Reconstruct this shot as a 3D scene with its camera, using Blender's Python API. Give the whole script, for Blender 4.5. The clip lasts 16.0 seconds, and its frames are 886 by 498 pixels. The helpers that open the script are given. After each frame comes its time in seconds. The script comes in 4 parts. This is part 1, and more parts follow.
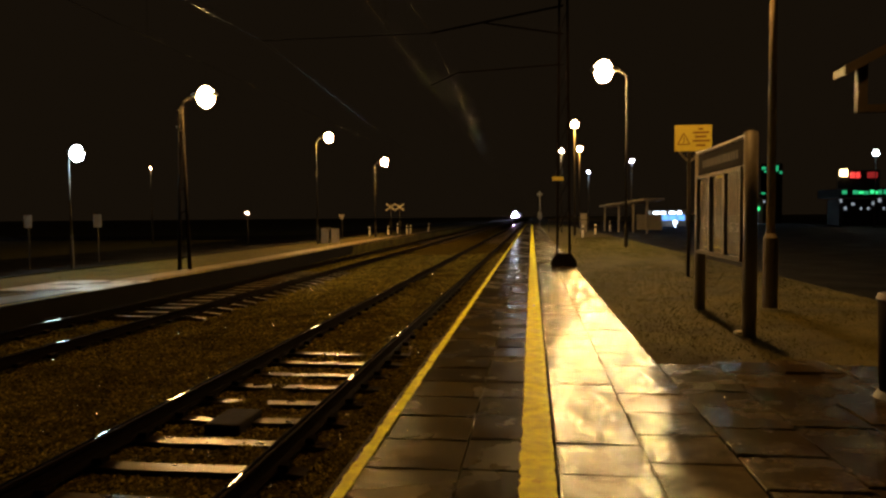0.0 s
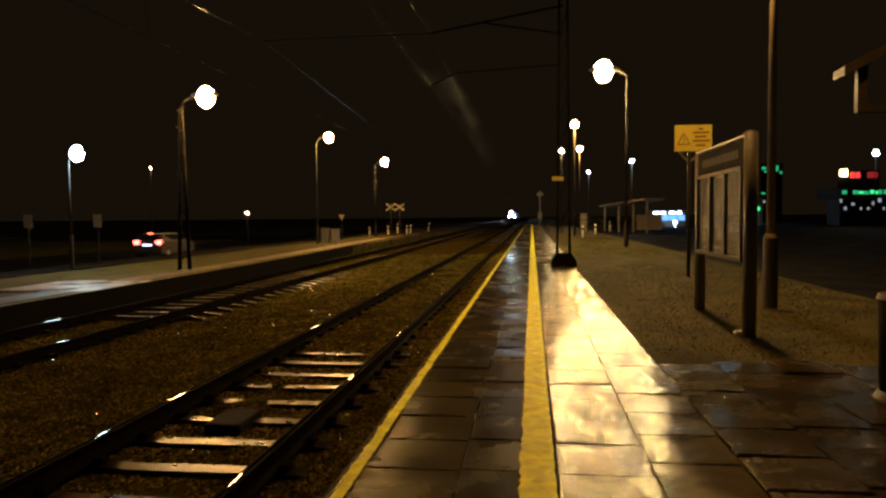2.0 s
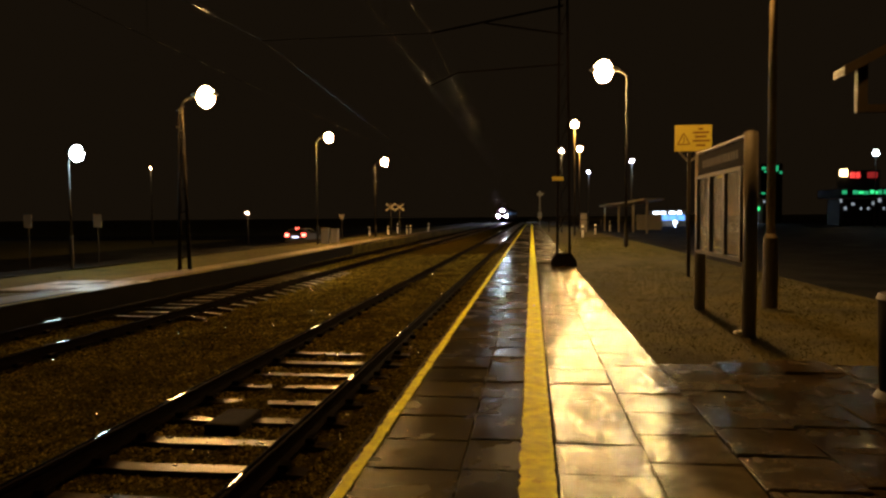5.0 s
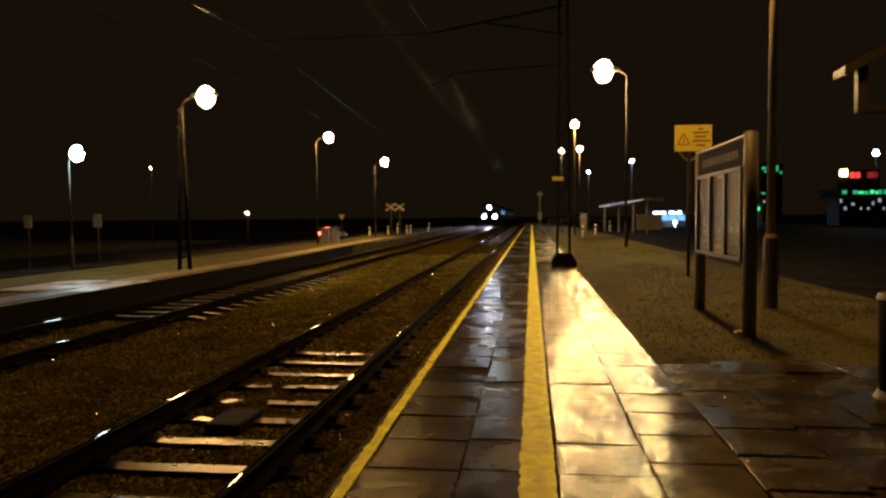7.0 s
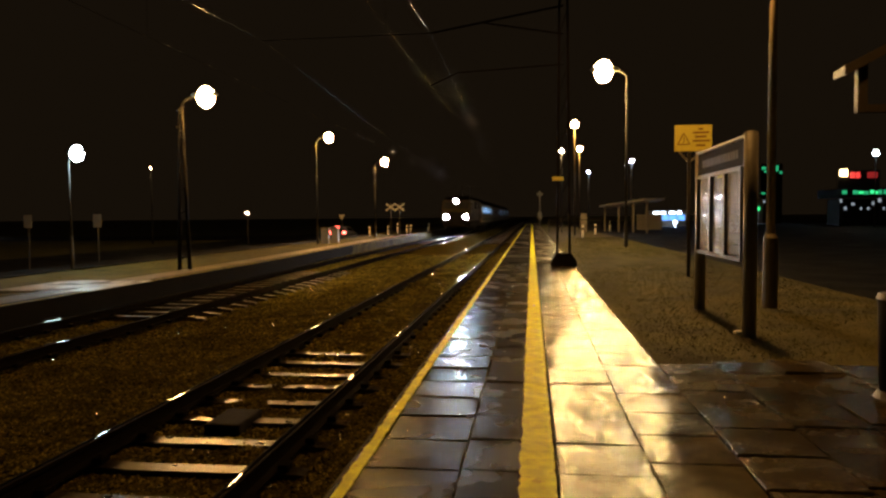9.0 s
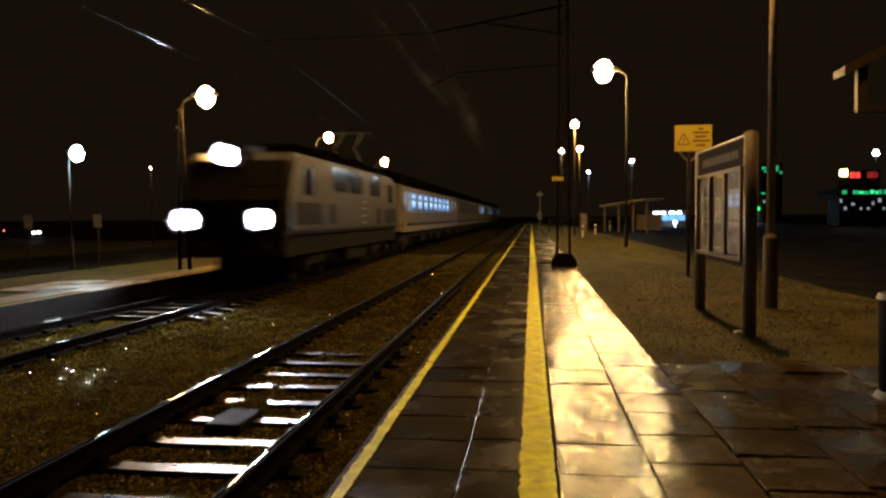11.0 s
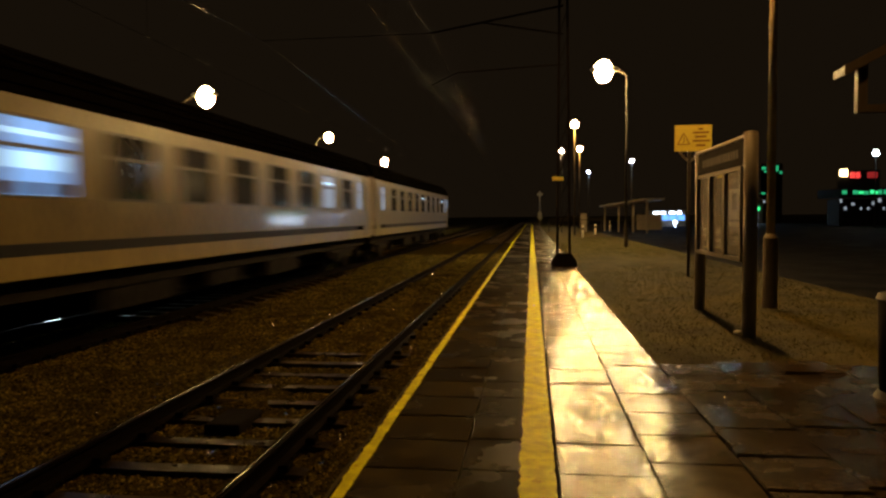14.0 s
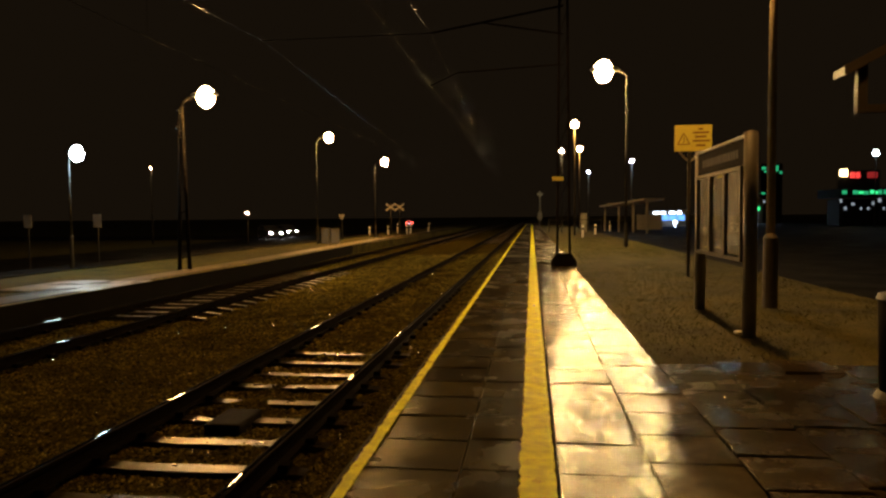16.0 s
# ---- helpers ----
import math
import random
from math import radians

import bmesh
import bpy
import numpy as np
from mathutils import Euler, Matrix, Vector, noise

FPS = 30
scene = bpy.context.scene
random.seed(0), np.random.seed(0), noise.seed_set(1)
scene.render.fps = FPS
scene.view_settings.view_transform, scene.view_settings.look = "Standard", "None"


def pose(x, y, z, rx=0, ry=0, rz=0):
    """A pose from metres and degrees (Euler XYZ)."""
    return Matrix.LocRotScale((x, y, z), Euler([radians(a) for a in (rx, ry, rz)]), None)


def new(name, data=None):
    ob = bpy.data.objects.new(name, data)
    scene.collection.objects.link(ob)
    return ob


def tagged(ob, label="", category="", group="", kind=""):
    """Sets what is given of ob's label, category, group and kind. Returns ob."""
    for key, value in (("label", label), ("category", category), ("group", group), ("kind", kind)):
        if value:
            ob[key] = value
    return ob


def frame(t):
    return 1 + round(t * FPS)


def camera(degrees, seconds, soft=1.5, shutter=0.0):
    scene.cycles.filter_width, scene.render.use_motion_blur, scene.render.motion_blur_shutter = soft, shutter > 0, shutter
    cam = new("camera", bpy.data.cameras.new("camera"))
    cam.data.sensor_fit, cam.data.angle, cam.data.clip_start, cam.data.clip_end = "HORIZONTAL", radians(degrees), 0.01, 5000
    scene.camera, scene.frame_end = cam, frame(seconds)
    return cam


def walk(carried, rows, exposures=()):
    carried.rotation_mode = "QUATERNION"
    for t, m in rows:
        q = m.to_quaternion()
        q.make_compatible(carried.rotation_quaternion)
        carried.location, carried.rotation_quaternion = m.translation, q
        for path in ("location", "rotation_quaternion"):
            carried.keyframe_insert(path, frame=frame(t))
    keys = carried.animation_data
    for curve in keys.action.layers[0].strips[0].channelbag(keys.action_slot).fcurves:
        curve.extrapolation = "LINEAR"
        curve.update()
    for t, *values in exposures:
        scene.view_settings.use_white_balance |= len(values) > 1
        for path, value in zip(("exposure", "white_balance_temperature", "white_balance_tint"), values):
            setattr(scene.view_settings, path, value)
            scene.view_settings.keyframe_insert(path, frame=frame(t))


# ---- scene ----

# ---- camera ----
EYE = (0.0, 0.0, 1.34)
CAM_POSE = pose(*EYE) @ pose(0, 0, 0, 90 - 2.6245, 0, 7.258) @ pose(0, 0, 0, 0, 0, -0.5)
cam = camera(64.8, 16.0, soft=2.5, shutter=0.9)
walk(cam, [(0.0, CAM_POSE), (16.0, CAM_POSE)], exposures=[(0.0, 0.4), (16.0, 0.4)])

# ---- world and light ----
SODIUM = (1.0, 0.455, 0.09)
world = bpy.data.worlds.new("night_sky")
world.use_nodes = True
world.node_tree.nodes["Background"].inputs[0].default_value = (1.0, 0.64, 0.33, 1)
world.node_tree.nodes["Background"].inputs[1].default_value = 0.0056
scene.world = world


def lamp(x, y, z, watts, color, radius=0.16, cone=176, blend=0.12):
    data = bpy.data.lights.new("street_light", "SPOT")
    data.energy, data.color, data.shadow_soft_size = watts, color, radius
    data.spot_size, data.spot_blend = radians(cone), blend
    ob = new("street_light", data)
    ob.location = (x, y, z)
    return ob


# ---- materials ----
def material(name, base=(0.5, 0.5, 0.5), rough=0.6, metal=0.0, vary=0.25, scale=6.0, bump=0.15, bump_scale=60.0, wet=None, island=0.0, obj=0.0, coat=0.0, spec=0.5):
    """A surface with colour variation at two scales and fine relief. wet: (dry roughness, wet roughness, patch scale)."""
    m = bpy.data.materials.new(name)
    m.use_nodes = True
    nt = m.node_tree
    n, l = nt.nodes, nt.links
    b = n["Principled BSDF"]
    b.inputs["Metallic"].default_value = metal
    b.inputs["Roughness"].default_value = rough
    b.inputs["Specular IOR Level"].default_value = spec
    b.inputs["Coat Weight"].default_value = coat
    b.inputs["Coat Roughness"].default_value = 0.08
    tc = n.new("ShaderNodeNewGeometry")
    n1 = n.new("ShaderNodeTexNoise")
    n1.inputs["Scale"].default_value, n1.inputs["Detail"].default_value = scale, 5
    n2 = n.new("ShaderNodeTexNoise")
    n2.inputs["Scale"].default_value, n2.inputs["Detail"].default_value = bump_scale, 3
    l.new(tc.outputs["Position"], n1.inputs["Vector"])
    l.new(tc.outputs["Position"], n2.inputs["Vector"])
    ramp = n.new("ShaderNodeMapRange")
    ramp.inputs[1].default_value, ramp.inputs[2].default_value = 0.3, 0.7
    ramp.inputs[3].default_value, ramp.inputs[4].default_value = 1 - vary, 1 + vary
    l.new(n1.outputs["Fac"], ramp.inputs[0])
    fine = n.new("ShaderNodeMapRange")
    fine.inputs[1].default_value, fine.inputs[2].default_value = 0.3, 0.7
    fine.inputs[3].default_value, fine.inputs[4].default_value = 1 - vary * 0.5, 1 + vary * 0.5
    l.new(n2.outputs["Fac"], fine.inputs[0])
    mul = n.new("ShaderNodeMath")
    mul.operation = "MULTIPLY"
    l.new(ramp.outputs[0], mul.inputs[0])
    l.new(fine.outputs[0], mul.inputs[1])
    last = mul.outputs[0]
    for amount, node, out in ((island, "ShaderNodeNewGeometry", "Random Per Island"), (obj, "ShaderNodeObjectInfo", "Random")):
        if amount:
            r = n.new(node)
            mr = n.new("ShaderNodeMapRange")
            mr.inputs[3].default_value, mr.inputs[4].default_value = 1 - amount, 1 + amount
            l.new(r.outputs[out], mr.inputs[0])
            m2 = n.new("ShaderNodeMath")
            m2.operation = "MULTIPLY"
            l.new(last, m2.inputs[0])
            l.new(mr.outputs[0], m2.inputs[1])
            last = m2.outputs[0]
    sc = n.new("ShaderNodeVectorMath")
    sc.operation = "SCALE"
    sc.inputs[0].default_value = base
    l.new(last, sc.inputs["Scale"])
    l.new(sc.outputs[0], b.inputs["Base Color"])
    if wet:
        n3 = n.new("ShaderNodeTexNoise")
        n3.inputs["Scale"].default_value, n3.inputs["Detail"].default_value = wet[2], 4
        l.new(tc.outputs["Position"], n3.inputs["Vector"])
        w = n.new("ShaderNodeMapRange")
        w.inputs[1].default_value, w.inputs[2].default_value = 0.3, 0.72
        w.inputs[3].default_value, w.inputs[4].default_value = wet[0], wet[1]
        l.new(n3.outputs["Fac"], w.inputs[0])
        l.new(w.outputs[0], b.inputs["Roughness"])
    if bump:
        bn = n.new("ShaderNodeBump")
        bn.inputs["Strength"].default_value, bn.inputs["Distance"].default_value = bump, 0.01
        l.new(n2.outputs["Fac"], bn.inputs["Height"])
        l.new(bn.outputs[0], b.inputs["Normal"])
    return m


def glow(name, color, strength):
    m = bpy.data.materials.new(name)
    m.use_nodes = True
    b = m.node_tree.nodes["Principled BSDF"]
    b.inputs["Base Color"].default_value = (0.05, 0.05, 0.05, 1)
    b.inputs["Emission Color"].default_value = (*color, 1)
    b.inputs["Emission Strength"].default_value = strength
    return m


def glass(name, tint=(0.9, 0.95, 1.0)):
    m = bpy.data.materials.new(name)
    m.use_nodes = True
    b = m.node_tree.nodes["Principled BSDF"]
    b.inputs["Base Color"].default_value = (*tint, 1)
    b.inputs["Transmission Weight"].default_value = 1.0
    b.inputs["Roughness"].default_value = 0.02
    b.inputs["IOR"].default_value = 1.45
    return m


SLAB_DARK = material("wet_dark_paving", (0.039, 0.0315, 0.0088), vary=0.6, scale=2.5, bump=0.1, bump_scale=240, wet=(0.32, 0.15, 2.2), obj=0.4, spec=0.2)
SLAB_LIGHT = material("wet_concrete_paving", (0.09, 0.076, 0.045), vary=0.6, scale=3, bump=0.15, bump_scale=420, wet=(0.22, 0.05, 4.2), obj=0.35, spec=0.2)
SLAB_FAR = material("wet_paving_stretch", (0.06, 0.047, 0.028), vary=0.4, scale=2, bump=0.05, bump_scale=60, wet=(0.34, 0.12, 1.2), island=0.2, spec=0.5)
SLAB_FAR_DARK = material("wet_dark_paving_stretch", (0.013, 0.0105, 0.007), vary=0.4, scale=2, bump=0.06, bump_scale=60, wet=(0.34, 0.14, 1.0), island=0.2)
SLAB_MID = material("wet_worn_paving", (0.036, 0.0265, 0.0095), vary=0.6, scale=2.2, bump=0.55, bump_scale=38, wet=(0.36, 0.1, 3.4), obj=0.3, spec=0.12)
JOINT = material("joint_grit", (0.012, 0.01, 0.008), rough=0.7, vary=0.4, scale=20)
YELLOW = material("worn_yellow_paint", (0.84, 0.88, 0.004), vary=0.22, scale=9, bump=0.12, bump_scale=140, wet=(0.7, 0.4, 3.0), spec=0.1)


def wear(m, worn, scale, lo, hi):
    """Lets a worn colour show through a paint in patches with edges of their own."""
    nt = m.node_tree
    n, l = nt.nodes, nt.links
    b = n["Principled BSDF"]
    link = b.inputs["Base Color"].links[0]
    src = link.from_socket
    pos = n.new("ShaderNodeNewGeometry")
    t = n.new("ShaderNodeTexNoise")
    t.inputs["Scale"].default_value, t.inputs["Detail"].default_value, t.inputs["Roughness"].default_value = scale, 8, 0.75
    l.new(pos.outputs["Position"], t.inputs["Vector"])
    r = n.new("ShaderNodeMapRange")
    r.inputs[1].default_value, r.inputs[2].default_value = lo, hi
    l.new(t.outputs["Fac"], r.inputs[0])
    mix = n.new("ShaderNodeMix")
    mix.data_type = "RGBA"
    for k in mix.inputs:
        if k.type == "RGBA" and k.name == "A":
            l.new(src, k)
        if k.type == "RGBA" and k.name == "B":
            k.default_value = (*worn, 1)
    l.new(r.outputs[0], mix.inputs["Factor"])
    out = [k for k in mix.outputs if k.type == "RGBA"][0]
    l.new(out, b.inputs["Base Color"])


wear(YELLOW, (0.42, 0.25, 0.01), 7.0, 0.57, 0.7)
CONCRETE = material("weathered_concrete", (0.09, 0.08, 0.065), rough=0.6, vary=0.4, scale=4, bump=0.4)
SLEEPER = material("wet_concrete_sleeper", (0.022, 0.0155, 0.0058), vary=0.6, scale=7, bump=0.2, bump_scale=90, wet=(0.46, 0.22, 5.0), obj=0.45, spec=0.19)
wear(SLEEPER, (0.004, 0.003, 0.0014), 9.0, 0.52, 0.62)
BALLAST = material("damp_ballast_stone", (0.115, 0.097, 0.022), rough=0.8, vary=0.55, scale=2.2, bump=0.2, bump_scale=150, island=0.6, spec=0.0)
BALLAST_WET = material("glistening_ballast_stone", (0.02, 0.0135, 0.007), rough=0.13, vary=0.3, scale=8, bump=0.1, bump_scale=150, island=0.4, coat=1.0, spec=1.0)
# Bed colour is set well below that of the stones lying on it.
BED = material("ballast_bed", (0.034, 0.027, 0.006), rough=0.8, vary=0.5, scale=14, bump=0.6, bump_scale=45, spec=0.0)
# Rust taken down to near black: shade on the rail sides is in the colour.
RUST_SHADED = material("shaded_rusty_rail_web", (0.0035, 0.0022, 0.0012), rough=0.8, vary=0.3, scale=12, spec=0.02)
RAILTOP = material("polished_rail_head", (0.11, 0.092, 0.07), rough=0.028, metal=1.0, vary=0.2, scale=20, bump=0.006)
GRASS_SOIL = material("wet_worn_lawn", (0.056, 0.05, 0.0085), rough=0.9, vary=0.5, scale=1.1, bump=0.2, bump_scale=25, spec=0.15)
GRASS = material("grass_blades", (0.055, 0.05, 0.0083), rough=0.8, vary=0.45, scale=0.9, bump=0, island=0.3, spec=0.15)
ASPHALT = material("wet_asphalt", (0.0065, 0.0062, 0.0058), vary=0.3, scale=3, bump=0.3, wet=(0.85, 0.6, 0.6), spec=0.05)
# Near-black base puts the shade under the overhung platform edge into the wall.
WALL_SHADED = material("shaded_concrete_wall", (0.0035, 0.0028, 0.0018), rough=0.9, vary=0.4, scale=3, bump=0.3, spec=0.1)
LEFT_PAVE = material("damp_platform_paving", (0.075, 0.055, 0.026), vary=0.5, scale=2, bump=0.2, bump_scale=40, wet=(0.6, 0.4, 0.8), spec=0.3)
FADED_YELLOW = material("faded_yellow_paint", (0.22, 0.17, 0.02), rough=0.7, vary=0.4, scale=2, spec=0.2)
WET_PATH = material("pale_wet_concrete", (0.3, 0.3, 0.29), vary=0.5, scale=1.5, bump=0.06, bump_scale=60, wet=(0.4, 0.2, 1.2), spec=0.5)
GALV = material("galvanised_steel", (0.42, 0.41, 0.39), rough=0.42, metal=0.7, vary=0.15, scale=10, bump=0.1)
POST = material("dull_weathered_post", (0.018, 0.0165, 0.014), rough=0.6, metal=0.1, vary=0.25, scale=8, bump=0.1, spec=0.25)
GREY_PAINT = material("grey_painted_steel", (0.165, 0.154, 0.132), rough=0.4, vary=0.15, scale=8, bump=0.05)
FRAME_GREY = material("dull_board_frame", (0.1, 0.085, 0.062), rough=0.45, vary=0.2, scale=8, bump=0.05)
POLE_GREY = material("galvanised_lamp_pole", (0.31, 0.28, 0.22), rough=0.4, vary=0.2, scale=8, bump=0.06)
DARK_STEEL = material("dark_painted_steel", (0.035, 0.033, 0.03), rough=0.5, vary=0.3, scale=10)
MAST_DARK = material("sooty_mast_steel", (0.006, 0.005, 0.0042), rough=0.85, vary=0.3, scale=10, spec=0.06)
HEADER_DARK = material("black_header_sheet", (0.009, 0.008, 0.007), rough=0.7, vary=0.2, scale=6, spec=0.08)
FADED_PRINT = material("faded_header_print", (0.035, 0.031, 0.025), rough=0.6, vary=0.3, scale=6)
POSTER = material("faded_notice_paper", (0.19, 0.155, 0.105), rough=0.5, vary=0.35, scale=5)
SIGN_YELLOW = material("yellow_sign_sheet", (0.6, 0.56, 0.1), rough=0.4, vary=0.05)
SIGN_PRINT = material("faded_brown_sign_print", (0.2, 0.1, 0.012), rough=0.5, vary=0.2)
SIGN_BLACK = material("black_sign_print", (0.02, 0.02, 0.02), rough=0.5, vary=0.1)
SIGN_WHITE = material("white_sign_sheet", (0.75, 0.75, 0.73), rough=0.4, vary=0.08)
HOUSING = material("lamp_housing_metal", (0.1, 0.1, 0.095), rough=0.4, metal=0.4, vary=0.1)
LAMP_GLOW = glow("sodium_bowl", (1.0, 0.62, 0.23), 600.0)
LAMP_NEAR = glow("shaded_sodium_bowl", (1.0, 0.62, 0.23), 60.0)
LAMP_WHITE = glow("white_led_bowl", (0.62, 0.92, 1.0), 150.0)
LAMP_LEFT = glow("opposite_sodium_bowl", (1.0, 0.62, 0.23), 260.0)
LAMP_FAR = glow("platform_end_bowl", (1.0, 0.62, 0.23), 260.0)
LAMP_STATION = glow("station_white_bowl", (0.65, 0.85, 1.0), 22.0)
LAMP_DIM = glow("far_sodium_bowl", (1.0, 0.72, 0.32), 500.0)
LAMP_DIM_WHITE = glow("far_white_bowl", (0.65, 0.85, 1.0), 130.0)
COACH_GREY = material("coach_grey_paint", (0.17, 0.148, 0.066), rough=0.28, vary=0.12, scale=1.5, bump=0.02, bump_scale=8, coat=0.4)
COACH_LIGHT = material("coach_light_paint", (0.245, 0.208, 0.096), rough=0.28, vary=0.14, scale=1.5, bump=0.02, bump_scale=8, coat=0.4)
COACH_OLIVE = material("coach_dull_lower_paint", (0.14, 0.118, 0.05), rough=0.28, vary=0.16, scale=1.5, bump=0.02, bump_scale=8, coat=0.4)
COACH_STRIPE = material("coach_dark_stripe", (0.005, 0.005, 0.009), rough=0.5, vary=0.1, spec=0.12)
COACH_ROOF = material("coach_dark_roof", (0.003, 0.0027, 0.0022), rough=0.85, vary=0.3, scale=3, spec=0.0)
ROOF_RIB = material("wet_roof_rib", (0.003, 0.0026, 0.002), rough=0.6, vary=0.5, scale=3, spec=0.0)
DOOR_RED = glow("red_door_lamp", (1.0, 0.05, 0.03), 2.5)
GANGWAY = material("pale_gangway_sheet", (0.26, 0.22, 0.14), rough=0.5, vary=0.2, scale=3)
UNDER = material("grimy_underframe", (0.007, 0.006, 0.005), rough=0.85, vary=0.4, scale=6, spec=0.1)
WINDOW_DARK = material("dark_coach_glass", (0.03, 0.031, 0.032), rough=0.12, vary=0.1, bump=0)
WINDOW_LIT = glow("lit_coach_saloon", (0.2, 0.48, 1.0), 0.72)
WINDOW_BRIGHT = glow("lit_coach_ceiling", (0.4, 0.7, 1.0), 1.25)
WINDOW_DIM = glow("lit_vestibule_glass", (0.42, 0.6, 0.85), 0.3)
DOOR_GLASS = material("frosted_door_glass", (0.09, 0.078, 0.045), rough=0.35, vary=0.2, scale=4)
SEAT_BLUE = material("saloon_seat_cloth", (0.03, 0.05, 0.16), rough=0.8)
LOCO_GREY = material("loco_olive_paint", (0.031, 0.0255, 0.0075), rough=0.5, vary=0.3, scale=2, coat=0.04, spec=0.25)
LOCO_DARK = material("loco_dark_paint", (0.003, 0.003, 0.005), rough=0.5, vary=0.15, spec=0.06)
HEADLIGHT = glow("train_headlight", (0.9, 0.93, 1.0), 1250.0)
CAR_TAIL = glow("car_tail_light", (1.0, 0.07, 0.05), 14.0)
CAR_HEAD = glow("car_head_light", (1.0, 0.95, 0.85), 90.0)
CAR_PLATE = glow("lit_number_plate", (0.6, 0.65, 1.0), 3.0)
CAR_PAINT = material("silver_car_paint", (0.06, 0.06, 0.063), rough=0.3, metal=0.3, vary=0.05, coat=0.5)
CAR_GLASS = material("car_window_glass", (0.015, 0.016, 0.018), rough=0.05, vary=0.1, bump=0)
TYRE = material("rubber_tyre", (0.02, 0.02, 0.02), rough=0.8)
WIRE = material("worn_copper_wire", (0.005, 0.004, 0.003), rough=0.16, metal=0.9, bump=0)


# ---- mesh helpers ----
def box(bm, x0, x1, y0, y1, z0, z1, bevel=0.0):
    r = bmesh.ops.create_cube(bm, size=1, matrix=Matrix.Translation(((x0 + x1) / 2, (y0 + y1) / 2, (z0 + z1) / 2)) @ Matrix.Diagonal((abs(x1 - x0), abs(y1 - y0), abs(z1 - z0), 1)))
    if bevel:
        edges = {e for v in r["verts"] for e in v.link_edges}
        bmesh.ops.bevel(bm, geom=list(edges), offset=bevel, segments=2, affect="EDGES", profile=0.6)
    return bm


def tube(bm, p0, p1, r0, r1=None, seg=14):
    p0, p1 = Vector(p0), Vector(p1)
    d = p1 - p0
    m = Matrix.Translation((p0 + p1) / 2) @ d.to_track_quat("Z", "Y").to_matrix().to_4x4()
    bmesh.ops.create_cone(bm, cap_ends=True, segments=seg, radius1=r0, radius2=r0 if r1 is None else r1, depth=d.length, matrix=m)
    return bm


def ball(bm, c, rx, ry, rz, u=16, v=10):
    bmesh.ops.create_uvsphere(bm, u_segments=u, v_segments=v, radius=1, matrix=Matrix.Translation(c) @ Matrix.Diagonal((rx, ry, rz, 1)))
    return bm


def prism(bm, outline, axis, a, b):
    """Extrudes a closed outline of pairs along an axis from a to b."""
    def at(p, t):
        return {"x": (t, p[0], p[1]), "y": (p[0], t, p[1]), "z": (p[0], p[1], t)}[axis]
    lo = [bm.verts.new(at(p, a)) for p in outline]
    hi = [bm.verts.new(at(p, b)) for p in outline]
    k = len(outline)
    for i in range(k):
        bm.faces.new((lo[i], lo[(i + 1) % k], hi[(i + 1) % k], hi[i]))
    bm.faces.new(lo)
    bm.faces.new(hi)
    bmesh.ops.recalc_face_normals(bm, faces=bm.faces[:])
    return bm


def part(name, bm, mat, parent=None, label="", smooth=False, at=None):
    me = bpy.data.meshes.new(name)
    bm.to_mesh(me)
    bm.free()
    me.materials.append(mat)
    if smooth:
        for p in me.polygons:
            p.use_smooth = True
    ob = new(name, me)
    ob.parent = parent
    if at is not None:
        ob.matrix_basis = at
    if label:
        ob["label"] = label
    return ob


def B():
    return bmesh.new()


def thing(name, m, label, category, group="", kind=""):
    ob = new(name)
    ob.matrix_basis = m
    return tagged(ob, label, category, group, kind)


def raw(name, verts, faces, mat, parent=None):
    me = bpy.data.meshes.new(name)
    me.from_pydata(verts, [], faces)
    me.materials.append(mat)
    ob = new(name, me)
    ob.parent = parent
    return ob


# ---- plan ----
RAIL_Z = -0.39
TRACKS = {"near": -2.70, "far": -7.45}
EDGE = -0.93
RIGHT = 1.12
LAWN_Y = 6.5
LEFT_EDGE = -9.6
BANK_Z = -0.2
ROAD_Z = -0.95

# ---- ground ----
def ground_profile(x):
    """Height of the broad ground at x, away from the platforms."""
    if x < -17:
        return ROAD_Z - 0.02
    if x < -12.5:
        return BANK_Z if x > -15.6 else BANK_Z - 0.68 * (-(x + 15.6) / 1.4)
    if x < LEFT_EDGE - 0.1:
        return BANK_Z
    if x < EDGE - 0.1:
        return RAIL_Z - 0.26
    if x < 5.4:
        return -0.03
    if x < 6.4:
        return -0.03 - 0.6 * (x - 5.4)
    return -0.63


